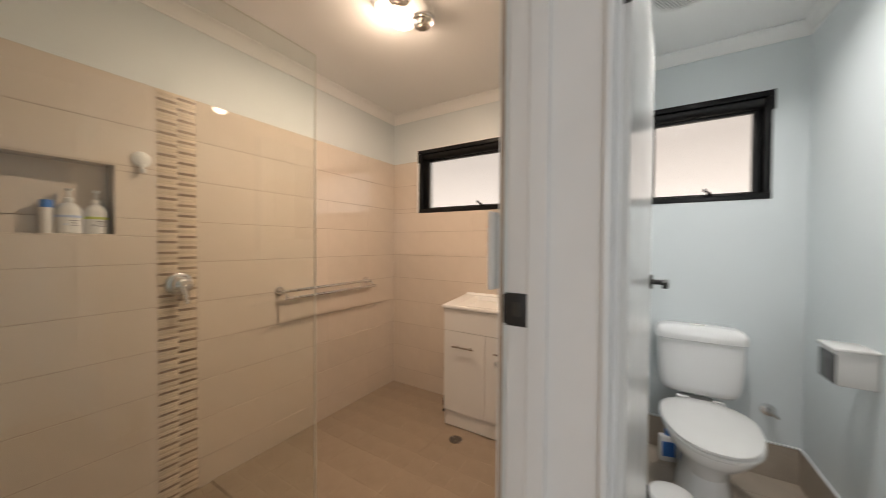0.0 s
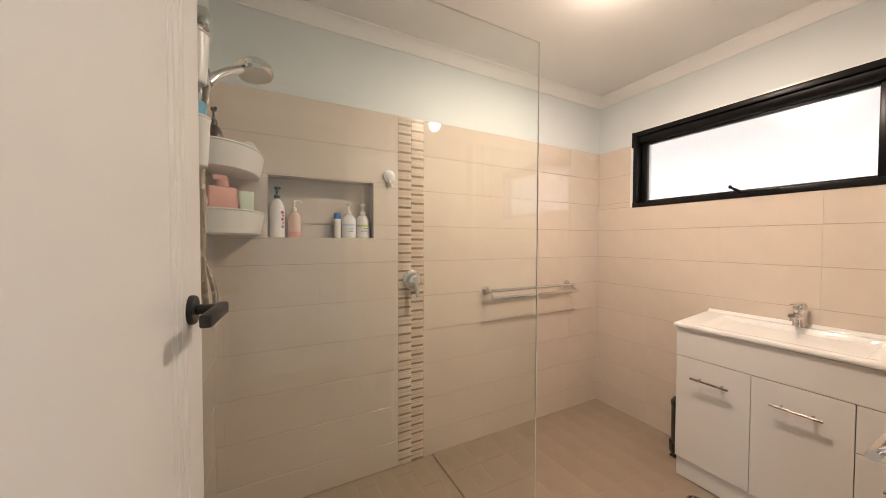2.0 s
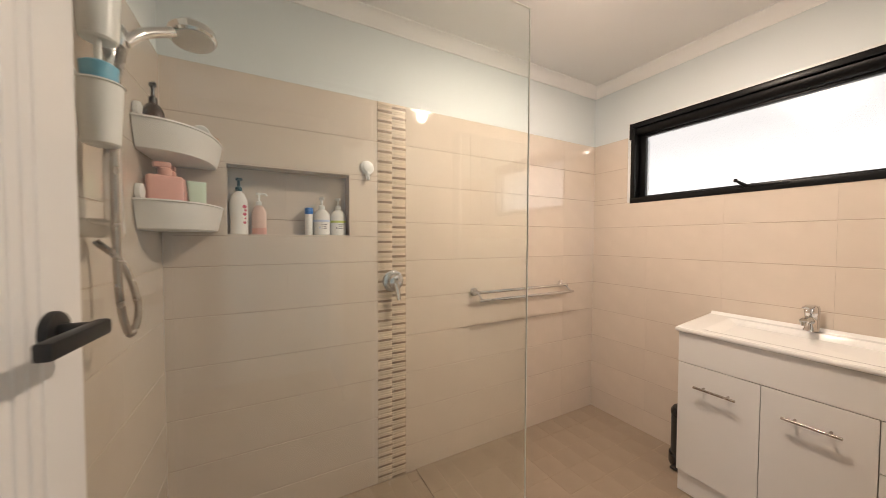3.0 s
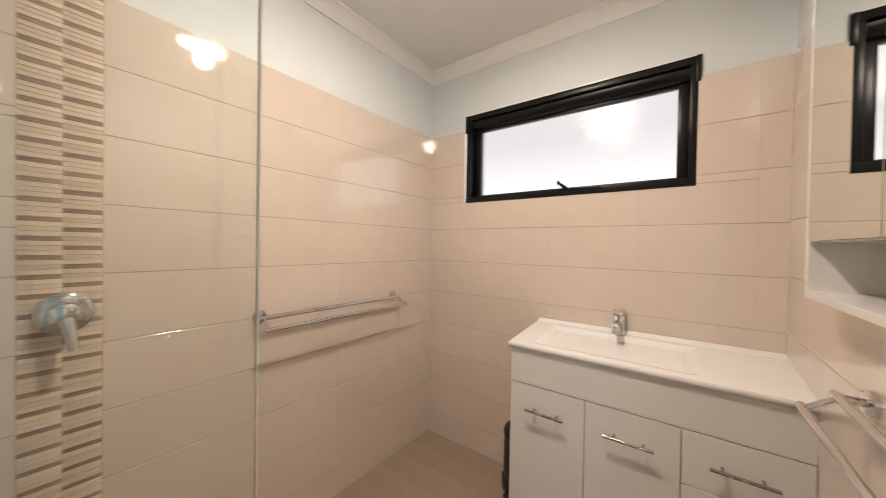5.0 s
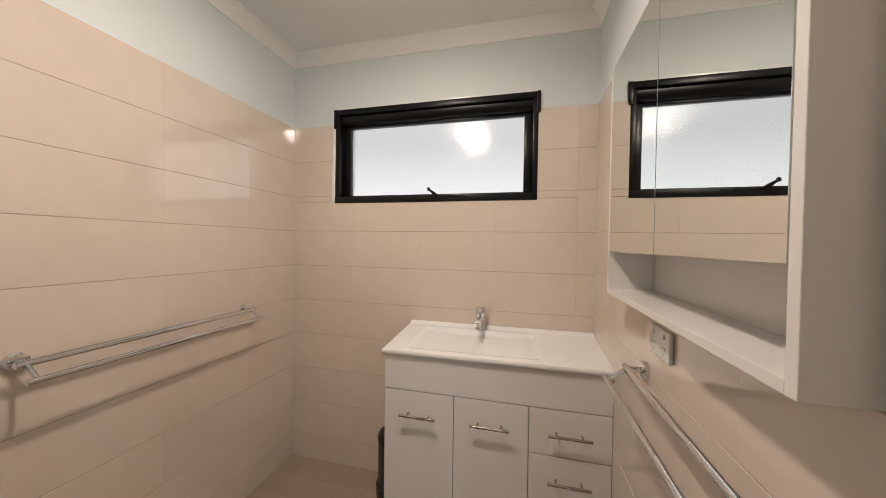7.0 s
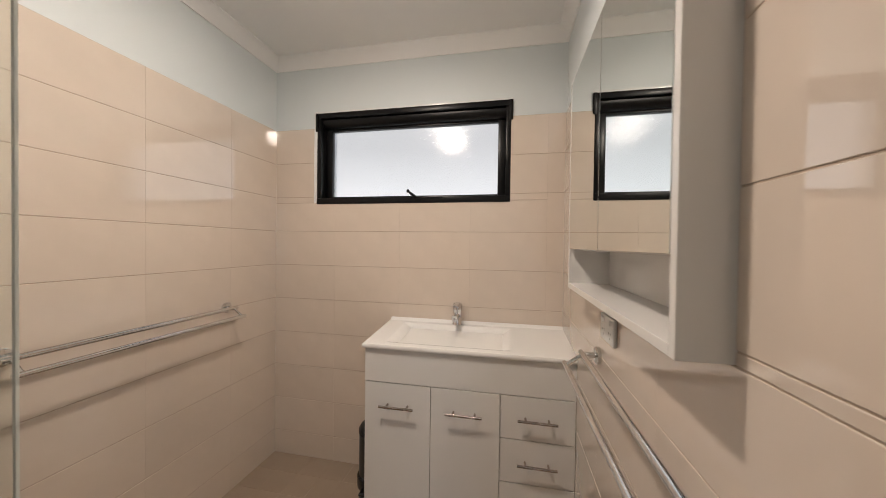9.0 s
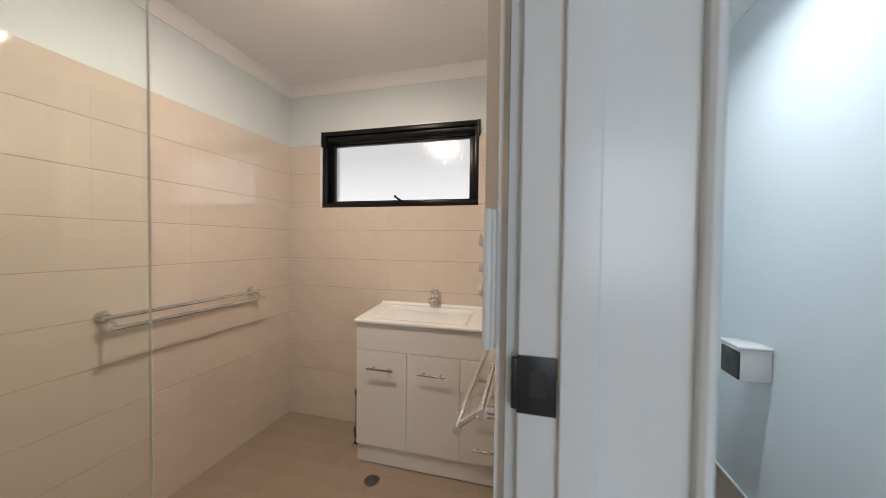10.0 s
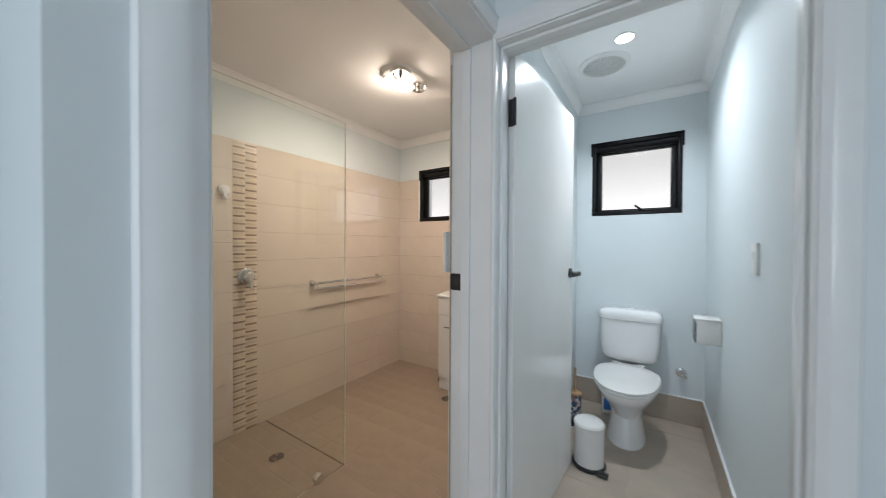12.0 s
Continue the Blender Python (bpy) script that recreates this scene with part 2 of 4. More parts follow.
wall_with_holes("wall_west", "x", XL - BED, -1.95, 0.85, 3.75, -0.1, 2.45, [NICHE], M_PAINT, "pale blue painted wall above beige tiling, with a niche")
wall_with_holes("wall_north", "y", YN + BED, 3.74, -1.763, 0.02, -0.1, 2.45, [WIN_B], M_PAINT, "pale blue painted outer wall with a black window")
wall_with_holes("wall_east", "x", XR + BED, 0.04, 1.97, 3.74, -0.1, 2.45, [CAB], M_PAINT, "painted wall between the bathroom and the toilet")
wall_with_holes("wall_south", "y", YS - BED, 0.875, -1.763, 0.1, -0.1, 2.45, [], M_PAINT, "pale blue painted wall at the shower's end")
wall_with_holes("wall_door_side", "x", XR + BED, 0.10, 0.992, 1.97, -0.1, 2.45, [(0.998, 1.885, -0.2, 2.002)], M_PAINT, "pale painted wall with the bathroom doorway")
wall_with_holes("wall_toilet_front", "y", 1.87, 1.97, 0.10, 1.70, -0.1, 2.45, [(0.102, 0.872, -0.2, 1.985)], M_PAINT, "pale painted wall with the toilet doorway")
wall_with_holes("wall_toilet_north", "y", TYN, 3.86, 0.02, 0.98, -0.1, 2.45, [WIN_T], M_PAINT, "pale blue painted toilet wall with a small black window")
wall_with_holes("wall_toilet_east", "x", TXR, 1.00, 1.97, 3.86, -0.1, 2.45, [], M_PAINT, "pale blue painted toilet wall")
# the hall behind the camera; its end wall and opening are added
wall_with_holes("wall_hall_return", "x", -0.9, -1.0, -1.5, 0.875, -0.1, 2.45, [], M_PAINT, "pale painted hall wall in shade")
wall_with_holes("wall_hall_south", "y", -1.5, -1.6, -1.0, 1.7, -0.1, 2.45, [(0.4, 1.5, 0.8, 2.3)], M_PAINT, "unseen hall end wall with an added opening for the fill lamp")
wall_with_holes("wall_hall_east", "x", 1.6, 1.7, -1.6, 1.87, -0.1, 2.45, [], M_PAINT, "pale painted hall wall")

# niche back and lining bed
bm = B((-1.87, NICHE[0] - 0.02, NICHE[2] - 0.02), (-1.86, NICHE[1] + 0.02, NICHE[3] + 0.02))
tagged(part("niche_back", bm, M_GROUT, smooth=False), "grout bed at the back of the tiled niche", "wall", kind="structure")

for nm, a, b, lb in (("ceiling_bathroom", (-1.763, 0.992, CEIL_B), (XR + BED, YN + BED, 2.46), "white painted bathroom ceiling"),
                     ("ceiling_toilet", (0.04, 1.97, CEIL_T), (TXR, TYN, 2.46), "white painted toilet ceiling"),
                     ("ceiling_hall", (-0.9, -1.5, CEIL_T), (1.6, 1.87, 2.46), "white painted hall ceiling")):
    tagged(part(nm, B(a, b), M_CEIL, smooth=False), lb, "ceiling", kind="structure")

COVE = [(0, 0), (0.006, 0), (0.006, 0.006), (0.010, 0.012), (0.014, 0.026), (0.021, 0.042), (0.031, 0.055), (0.043, 0.063), (0.049, 0.066), (0.049, 0.073), (0, 0.073)]


def cornice(name, corners, inward, z, label, s=1.0):
    bm = bmesh.new()
    n = len(corners)
    rings = []
    for i in range(n):
        c = Vector((*corners[i], z))
        d = Vector((*inward[i], 0))
        rings.append([c + d * (a * s) + Vector((0, 0, b * s)) for a, b in COVE])
    vs = [[bm.verts.new(p) for p in r] for r in rings]
    for k in range(n):
        a, b = vs[k], vs[(k + 1) % n]
        for i in range(len(COVE) - 1):
            bm.faces.new((a[i], a[i + 1], b[i + 1], b[i]))
    ob = part(name, bm, M_CEIL)
    return tagged(ob, label, "cornice", kind="structure")


sq = [(1, 1), (-1, 1), (-1, -1), (1, -1)]
cornice("cornice_bathroom", [(XL - BED, YS - BED), (XR + BED, YS - BED), (XR + BED, YN + BED), (XL - BED, YN + BED)], sq, 2.312, "white coved plaster cornice along the bathroom ceiling")
cornice("cornice_toilet", [(0.04, 1.97), (TXR, 1.97), (TXR, TYN), (0.04, TYN)], sq, 2.332, "white coved plaster cornice along the toilet ceiling", 0.93)

# floors
wt = part("floor", B((-1.77, 0.85, -0.20), (1.7, 3.75, -0.115)), M_FGROUT, smooth=False)
tagged(wt, "grouted bed under the brown floor tiles", "floor", kind="structure")
tagged(part("floor_hall", B((-1.0, -1.6, -0.14), (1.7, 0.85, 0.0)), M_TFLOOR, smooth=False), "beige hall floor", "floor", kind="structure")

# ---- door frames ----


def casing(name, label):
    return thing(name, (0, 0, 0), label, "door frame", kind="structure")


# bathroom doorway: lining, stops, hall architrave
df = casing("door_frame_1", "white painted timber door frame of the bathroom")
Y0, Y1, ZT = 1.010, 1.868, 1.985
part("lining_hinge_side", B((-0.070, 0.989, 0), (0.100, Y0, ZT + 0.017), 0.002), M_TRIM, df, smooth=False)
part("lining_strike_side", B((-0.070, Y1, 0), (0.100, 1.886, ZT + 0.017), 0.002), M_TRIM, df, smooth=False)
part("lining_head", B((-0.070, Y0, ZT), (0.100, Y1, ZT + 0.017), 0.002), M_TRIM, df, smooth=False)
part("stop_strike_side", B((-0.028, Y1 - 0.011, 0), (0.008, Y1, ZT - 0.011), 0.002), M_TRIM, df, smooth=False)
part("stop_hinge_side", B((-0.028, Y0, 0), (0.008, Y0 + 0.011, ZT - 0.011), 0.002), M_TRIM, df, smooth=False)
part("stop_head", B((-0.028, Y0, ZT - 0.011), (0.008, Y1, ZT), 0.002), M_TRIM, df, smooth=False)
ARCH = [(0, 0), (0.011, 0), (0.013, 0.003), (0.013, 0.010), (0.017, 0.016), (0.018, 0.024), (0.018, 0.054), (0.015, 0.060), (0.015, 0.064), (0.010, 0.067), (0, 0.067)]
part("cover_strip", B((XR - 0.004, 1.8865, 0), (XR + 0.004, 1.922, ZT + 0.05), 0.0012), M_TRIM, df, smooth=False)
part("architrave_hinge_side", extrude_profile(ARCH, (0.1, 1.001, 0), (0.1, 1.001, 2.055), (1, 0, 0), (0, -1, 0)), M_TRIM, df)
part("architrave_head", extrude_profile(ARCH, (0.1, 0.936, ZT + 0.004), (0.1, 1.868, ZT + 0.004), (1, 0, 0)), M_TRIM, df)

bm = B((-0.071, Y1 - 0.0025, 1.094), (-0.030, Y1 - 0.0005, 1.157), 0.0008)
st = part("strike_plate", bm, M_MATTBLACK, df, "curved black strike plate with a latch hole")
bm = bmesh.new()
box(bm, (-0.077, Y1 - 0.002, 1.097), (-0.070, Y1 + 0.004, 1.154), 0.002)
part("lip", bm, M_MATTBLACK, st)
# dark slab on the plate paints the shaded hole
part("latch_hole", B((-0.058, Y1 - 0.0035, 1.113), (-0.041, Y1 - 0.0022, 1.140), 0.0006), M_SHADOWGAP, st)

# toilet doorway
tf = casing("door_frame_2", "white painted timber door frame of the toilet")
ZT2, TX0, TX1 = 1.965, 0.109, 0.860
part("lining_hinge_side", B((0.101, 1.864, 0), (TX0, 1.976, ZT2 + 0.018), 0.002), M_TRIM, tf, smooth=False)
part("lining_latch_side", B((TX1, 1.864, 0), (0.876, 1.976, ZT2 + 0.018), 0.002), M_TRIM, tf, smooth=False)
part("lining_head", B((TX0, 1.864, ZT2), (TX1, 1.976, ZT2 + 0.018), 0.002), M_TRIM, tf, smooth=False)
part("stop_hinge_side", B((TX0, 1.895, 0), (TX0 + 0.009, 1.930, ZT2), 0.002), M_TRIM, tf, smooth=False)
part("stop_latch_side", B((TX1 - 0.011, 1.895, 0), (TX1, 1.930, ZT2), 0.002), M_TRIM, tf, smooth=False)
part("stop_head", B((TX0, 1.895, ZT2 - 0.011), (TX1, 1.930, ZT2), 0.002), M_TRIM, tf, smooth=False)
# the corner post where the two architraves meet is narrow
SLIM = [(0, 0), (0.010, 0), (0.013, 0.003), (0.015, 0.006), (0.015, 0.010), (0.011, 0.014), (0, 0.014)]
part("architrave_hinge_side", extrude_profile(SLIM, (0.108, 1.868, 0), (0.108, 1.868, 2.03), (0, -1, 0), (-1, 0, 0)), M_TRIM, tf)
part("architrave_head", extrude_profile(ARCH, (0.1, 1.868, ZT2 + 0.006), (0.93, 1.868, ZT2 + 0.006), (0, -1, 0)), M_TRIM, tf)
part("architrave_latch_side", extrude_profile(ARCH, (0.866, 1.868, 0), (0.866, 1.868, 2.03), (0, -1, 0), (1, 0, 0)), M_TRIM, tf)

# ---- doors ----


def lever_set(parent, x, z, y, s, tip):
    """Round rose and flat lever on the face whose outward side is s along y; the lever points along tip (x)."""
    rose = part("rose", lathe([(0.027, 0), (0.027, s * 0.006), (0.025, s * 0.009)], (x, y, z), 32, "y"), M_MATTBLACK, parent, "round black rose")
    part("neck", lathe([(0.0095, 0), (0.0095, s * 0.052)], (x, y, z), 16, "y"), M_MATTBLACK, rose)
    bm = B((min(x - tip * 0.012, x + tip * 0.115), min(y + s * 0.040, y + s * 0.058), z - 0.011), (max(x - tip * 0.012, x + tip * 0.115), max(y + s * 0.040, y + s * 0.058), z + 0.011), 0.004)
    part("lever", bm, M_MATTBLACK, rose, "flat black lever handle")


# bathroom leaf, open into the room along the shower end, face grooved
leaf = thing("door_1", (-0.045, 1.016, 0.012), "white painted bathroom door with grooved face, open into the room", "door", kind="structure", rz=176.2)
W1, H1 = 0.818, 1.965
bm = bmesh.new()
cuts = [0.0, 0.098, 0.122, 0.146, 0.170, 0.655, 0.679, 0.703, 0.727, W1]
for a, b in zip(cuts, cuts[1:]):
    box(bm, (a + 0.0012, -0.036, 0.0), (b - 0.0012, 0.0, H1), 0.0022, 1)
box(bm, (0.002, -0.033, 0.001), (W1 - 0.002, -0.003, H1 - 0.001))
part("leaf", bm, M_DOOR, leaf, smooth=False)
lever_set(leaf, W1 - 0.072, 1.124, -0.036, -1, -1)
lever_set(leaf, W1 - 0.072, 1.124, 0.0, 1, -1)
part("latch_plate", B((W1 - 0.001, -0.030, 1.083), (W1 + 0.001, -0.006, 1.143)), M_MATTBLACK, leaf)

# toilet leaf, open into the toilet
tleaf = thing("door_2", (0.093, 1.980, 0.012), "white painted toilet door standing open, reflecting the downlight", "door", kind="structure", rz=86.0)
W2, H2 = 0.80, 1.985
part("leaf", B((0.009, -0.036, 0.0), (W2, 0.0, H2), 0.0015), M_DOOR, tleaf, smooth=False)
lever_set(tleaf, W2 - 0.058, 1.100, -0.036, -1, -1)
for z in (1.70, 0.17):
    hg = part("hinge", B((0.0008, -0.035, z), (0.0088, -0.001, z + 0.10), 0.0006), M_MATTBLACK, tleaf, "black butt hinge")
    part("knuckle", lathe([(0.0065, 0), (0.0065, 0.10)], (-0.002, -0.040, z), 12), M_MATTBLACK, hg)


# ---- windows ----


def awning_window(name, x0, x1, z0, z1, y, label):
    """Black aluminium window set in the opening: outer box, head pelmet, sash, obscure pane, winder."""
    w = thing(name, (0, 0, 0), label, "window", kind="structure")
    t, dp = 0.034, 0.085
    part("frame_bottom", B((x0, y - 0.008, z0), (x1, y + dp, z0 + t), 0.002), M_BLACK, w)
    part("frame_top", B((x0 - 0.003, y - 0.007, z1 - 0.030), (x1 + 0.003, y + dp, z1), 0.002), M_BLACK, w)
    part("frame_jamb", B((x0, y - 0.004, z0 + t), (x0 + 0.026, y + dp, z1 - 0.030), 0.002), M_BLACK, w)
    part("frame_jamb", B((x1 - 0.026, y - 0.004, z0 + t), (x1, y + dp, z1 - 0.030), 0.002), M_BLACK, w)
    # rounded screen housing under the head
    ring = [[(x, y + 0.012 + 0.030 * (1 - math.cos(a)), z1 - 0.034 - 0.044 * math.sin(a)) for a in [k * math.pi / 16 for k in range(9)]] + [(x, y + 0.075, z1 - 0.078), (x, y + 0.075, z1 - 0.030)] for x in (x0 + 0.026, x1 - 0.026)]
    part("screen_housing", ring_loft(bmesh.new(), ring), M_BLACK, w)
    # sash
    sx0, sx1, sz0, sz1, sy = x0 + 0.026, x1 - 0.026, z0 + t, z1 - 0.072, y + 0.052
    part("sash_stile", B((sx0, sy, sz0), (sx0 + 0.040, sy + 0.030, sz1), 0.003), M_BLACK, w)
    part("sash_stile", B((sx1 - 0.042, sy, sz0), (sx1, sy + 0.030, sz1), 0.003), M_BLACK, w)
    part("sash_rail", B((sx0 + 0.040, sy, sz0), (sx1 - 0.042, sy + 0.030, sz0 + 0.016), 0.003), M_BLACK, w)
    part("sash_rail", B((sx0 + 0.040, sy, sz1 - 0.020), (sx1 - 0.042, sy + 0.030, sz1), 0.003), M_BLACK, w)
    # the pane leans outwards a little in its sash
    pm = B((sx0 + 0.038, sy + 0.012, sz0 + 0.010), (sx1 - 0.040, sy + 0.017, sz1 - 0.012))
    bmesh.ops.rotate(pm, verts=pm.verts, cent=(0, sy + 0.015, (sz0 + sz1) / 2), matrix=Matrix.Rotation(radians(-1.6), 3, "X"))
    pane = part("pane", pm, M_OBSCURE, w, "frosted obscure glass pane", smooth=False)
    pane.visible_shadow = False
    xm = (x0 + x1) / 2 + 0.045
    wd = part("winder", B((xm - 0.035, y - 0.010, z0 + t - 0.012), (xm + 0.16, y + 0.020, z0 + t + 0.003), 0.004), M_BLACK, w, "black chain winder with a folding handle")
    bm = tube([(xm, y - 0.010, z0 + t - 0.002), (xm - 0.012, y - 0.024, z0 + t + 0.010), (xm - 0.032, y - 0.028, z0 + t + 0.026)], 0.0065, 10, radii=[0.010, 0.0085, 0.005])
    part("crank", bm, M_BLACK, wd)
    part("knob", lathe([(0.004, -0.009), (0.008, -0.005), (0.008, 0.005), (0.004, 0.009)], (xm - 0.035, y - 0.029, z0 + t + 0.029), 14), M_BLACK, wd)
    for x in (x0, x1):
        part("end_cap", B((x - 0.009, y - 0.010, z1 - 0.105), (x + 0.009, y + 0.006, z1 + 0.001), 0.002), M_BLACK, w)
    # thin white reveal bead round the frame
    for nm, a, b in (("reveal_bead", (x0 - 0.020, y - 0.003, z0 - 0.004), (x0, y + 0.02, z1 + 0.012)), ("reveal_bead", (x0, y - 0.003, z1), (x1 + 0.010, y + 0.02, z1 + 0.012))):
        part(nm, B(a, b, 0.001), M_TRIM, w)
    return w


w1 = awning_window("window_1", *WIN_B[:2], *WIN_B[2:], YN + 0.004, "black aluminium awning window with frosted glass, shut")
w2 = awning_window("window_2", *WIN_T[:2], *WIN_T[2:], TYN + 0.004, "small black aluminium awning window with frosted glass, shut")
# glowing sheet standing in for daylight, its emission graded brighter low down
sk = bpy.data.materials.new("daylight_sheet_glow")
sk.use_nodes = True
sn, sl = sk.node_tree.nodes, sk.node_tree.links
sn["Principled BSDF"].inputs["Base Color"].default_value = (0, 0, 0, 1)
sn["Principled BSDF"].inputs["Emission Color"].default_value = (1.0, 0.965, 0.935, 1)
geo, sep, mr = sn.new("ShaderNodeTexCoord"), sn.new("ShaderNodeSeparateXYZ"), sn.new("ShaderNodeMapRange")
sl.new(geo.outputs["Object"], sep.inputs[0])
sl.new(sep.outputs["Z"], mr.inputs["Value"])
mr.inputs["From Min"].default_value, mr.inputs["From Max"].default_value = 1.55, 2.15
mr.inputs["To Min"].default_value, mr.inputs["To Max"].default_value = 1.12, 0.74
sl.new(mr.outputs["Result"], sn["Principled BSDF"].inputs["Emission Strength"])
tagged(part("backdrop", B((-3.0, 4.6, -0.5), (2.5, 4.62, 4.0)), sk, smooth=False), "glowing sheet for the daylight behind the frosted windows, graded brighter low", "backdrop", kind="structure")

# ---- shower ----
screen = thing("shower_screen", (-0.905, YS, -0.012), "frameless clear glass shower screen with polished edge", "shower screen")
gp = part("pane", B((-0.0035, 0.0, 0.016), (0.0035, 1.058, 1.967)), M_GLASS, screen, smooth=False)
gp.visible_shadow = False
part("polished_edge", B((-0.0037, 1.0575, 0.016), (0.0037, 1.0605, 1.967)), M_EDGE, screen, smooth=False)
part("polished_top", B((-0.0037, 0.0, 1.9665), (0.0037, 1.0605, 1.9690)), M_EDGE, screen, smooth=False)
cl = part("clamp", lathe([(0.026, -0.017), (0.028, -0.014), (0.028, 0.014), (0.026, 0.017)], (0, 0.885, 0.036), 28, "x"), M_CHROME, screen, "round chrome floor clamp")
part("foot", B((-0.012, 0.862, 0.001), (0.012, 0.908, 0.018), 0.002), M_CHROME, cl)

mixer = thing("shower_mixer", (XL, 1.925, 1.045), "chrome lever shower mixer on the mosaic strip", "mixer tap")
part("plate", lathe([(0.056, 0.0), (0.056, 0.006), (0.049, 0.012), (0.034, 0.014)], seg=36, axis="x"), M_CHROME, mixer)
part("cap", lathe([(0.034, 0.014), (0.035, 0.038), (0.031, 0.050), (0.015, 0.057)], seg=32, axis="x"), M_CHROME, mixer)
part("lever", tube([(0.046, 0.0, -0.01), (0.056, 0.006, -0.040), (0.064, 0.012, -0.092)], 0.011, 14, radii=[0.017, 0.014, 0.010]), M_CHROME, mixer)

hook = thing("suction_hook", (XL, 1.790, 1.615), "white round suction hook on the tiles", "hook")
part("disc", lathe([(0.033, 0), (0.035, 0.006), (0.031, 0.015), (0.022, 0.017), (0.021, 0.022), (0.012, 0.024)], seg=28, axis="x"), M_PLASTIC, hook)
part("peg", tube(curve_points([(0.012, 0, -0.012), (0.018, 0, -0.036), (0.020, 0, -0.052), (0.032, 0, -0.056), (0.036, 0, -0.046)], 4), 0.0085, 10), M_PLASTIC, hook)

# slide rail with hand shower and hose on the end wall
RX, RY = -1.148, YS + 0.055
sh = thing("shower_rail", (RX, YS, 0), "chrome shower slide rail with hand shower and hose", "shower")
part("rail", tube([(0, 0.055, 1.262), (0, 0.055, 1.885)], 0.016, 20), M_CHROME, sh)
part("end_block", B((-0.026, 0.028, 1.846), (0.026, 0.084, 1.892), 0.007), M_CHROME, sh)
for z in (1.285, 1.868):
    part("bracket", tube([(0, 0.0, z), (0, 0.068, z)], 0.022, 20), M_CHROME, sh)
part("slider", B((-0.020, 0.035, 1.685), (0.020, 0.085, 1.735), 0.008), M_CHROME, sh)
hand = part("hand_shower", tube(curve_points([(0, 0.080, 1.700), (-0.025, 0.105, 1.742), (-0.075, 0.150, 1.787)], 5), 0.012, 16), M_CHROME, sh)
hm = bmesh.new()
lathe([(0.016, 0.036), (0.040, 0.030), (0.053, 0.016), (0.054, -0.002), (0.050, -0.008)], (0, 0, 0), 36, bm=hm)
bmesh.ops.rotate(hm, verts=hm.verts, cent=(0, 0, 0), matrix=Matrix.Rotation(radians(7), 3, "X") @ Matrix.Rotation(radians(-8), 3, "Y"))
bmesh.ops.translate(hm, verts=hm.verts, vec=(-0.114, 0.186, 1.802))
part("head", hm, M_CHROME, hand, "round chrome shower head")
hm = bmesh.new()
lathe([(0.046, -0.008), (0.046, -0.0095)], (0, 0, 0), 36, bm=hm)
bmesh.ops.rotate(hm, verts=hm.verts, cent=(0, 0, 0), matrix=Matrix.Rotation(radians(7), 3, "X") @ Matrix.Rotation(radians(-8), 3, "Y"))
bmesh.ops.translate(hm, verts=hm.verts, vec=(-0.114, 0.186, 1.802))
part("spray_face", hm, M_PLASTIC, hand, "grey spray nozzles")
part("hose", tube(curve_points([(0, 0.078, 1.69), (0.018, 0.066, 1.55), (0.020, 0.064, 1.30), (0.020, 0.068, 1.12), (0.0, 0.078, 1.040), (-0.028, 0.085, 1.10), (-0.030, 0.060, 1.20), (-0.028, 0.015, 1.255)], 8), 0.0075, 10), M_STEEL, sh)


def rail_cup(at, label, with_brush):
    c = thing("hanging_cup", at, label, "cup", "cups on the shower rail")
    prof = [(0.026, 0), (0.030, 0.004), (0.037, 0.125), (0.040, 0.127), (0.0375, 0.131), (0.034, 0.126), (0.027, 0.008), (0.0, 0.006)]
    part("body", lathe(prof, seg=30), M_PLASTIC, c)
    part("hanger", tube(curve_points([(-0.02, -0.030, 0.118), (-0.02, -0.050, 0.165), (0.0, -0.056, 0.185), (0.018, -0.050, 0.165)], 5), 0.004, 8), M_PLASTIC, c)
    if with_brush:
        part("band", lathe([(0.027, 0.110), (0.030, 0.165), (0.024, 0.170)], (0, 0, 0), 24), M_SKYBLUE, c, "light blue holder")
        part("brush_handle", tube([(0.004, 0.0, 0.10), (0.010, 0.002, 0.215)], 0.006, 10), M_PLASTIC, c)
    return c


rail_cup((RX + 0.046, RY - 0.002, 1.456), "white plastic cup on the shower rail with blue holder", True)
rail_cup((RX + 0.046, RY - 0.002, 1.672), "white plastic cup hung high on the shower rail", False)


def corner_caddy(z, label):
    """White corner basket, a quarter bowl set in the angle of the two tiled walls."""
    c = thing("corner_caddy", (XL + 0.003, YS + 0.003, z), label, "caddy", "corner caddies")
    R, H = 0.300, 0.090

    def outline(s, h, inset=0.0):
        pts = [(inset, inset, h)]
        for k in range(15):
            a = math.pi / 2 * k / 14
            n = 2.5
            pts.append((inset + (R * s - inset) * math.cos(a) ** (2 / n) if k < 14 else inset, inset + (R * s * 0.64 - inset) * math.sin(a) ** (2 / n) if k > 0 else inset, h))
        return pts
    rings = [outline(0.86, 0.0), outline(0.91, 0.006), outline(0.97, 0.055), outline(1.0, H), outline(1.02, H + 0.002), outline(1.02, H + 0.007), outline(0.985, H + 0.007, 0.004), outline(0.97, H - 0.002, 0.004), outline(0.90, 0.010, 0.004)]
    part("basket", ring_loft(bmesh.new(), rings), M_PLASTIC, c)
    part("suction_pad", lathe([(0.026, 0.0), (0.026, 0.012), (0.015, 0.016)], (0.262, 0.0, H + 0.030), 24, "y"), M_PLASTIC, c)
    return c


corner_caddy(1.288, "white plastic corner caddy holding soap bottles")
corner_caddy(1.538, "white plastic corner caddy with an amber pump bottle")


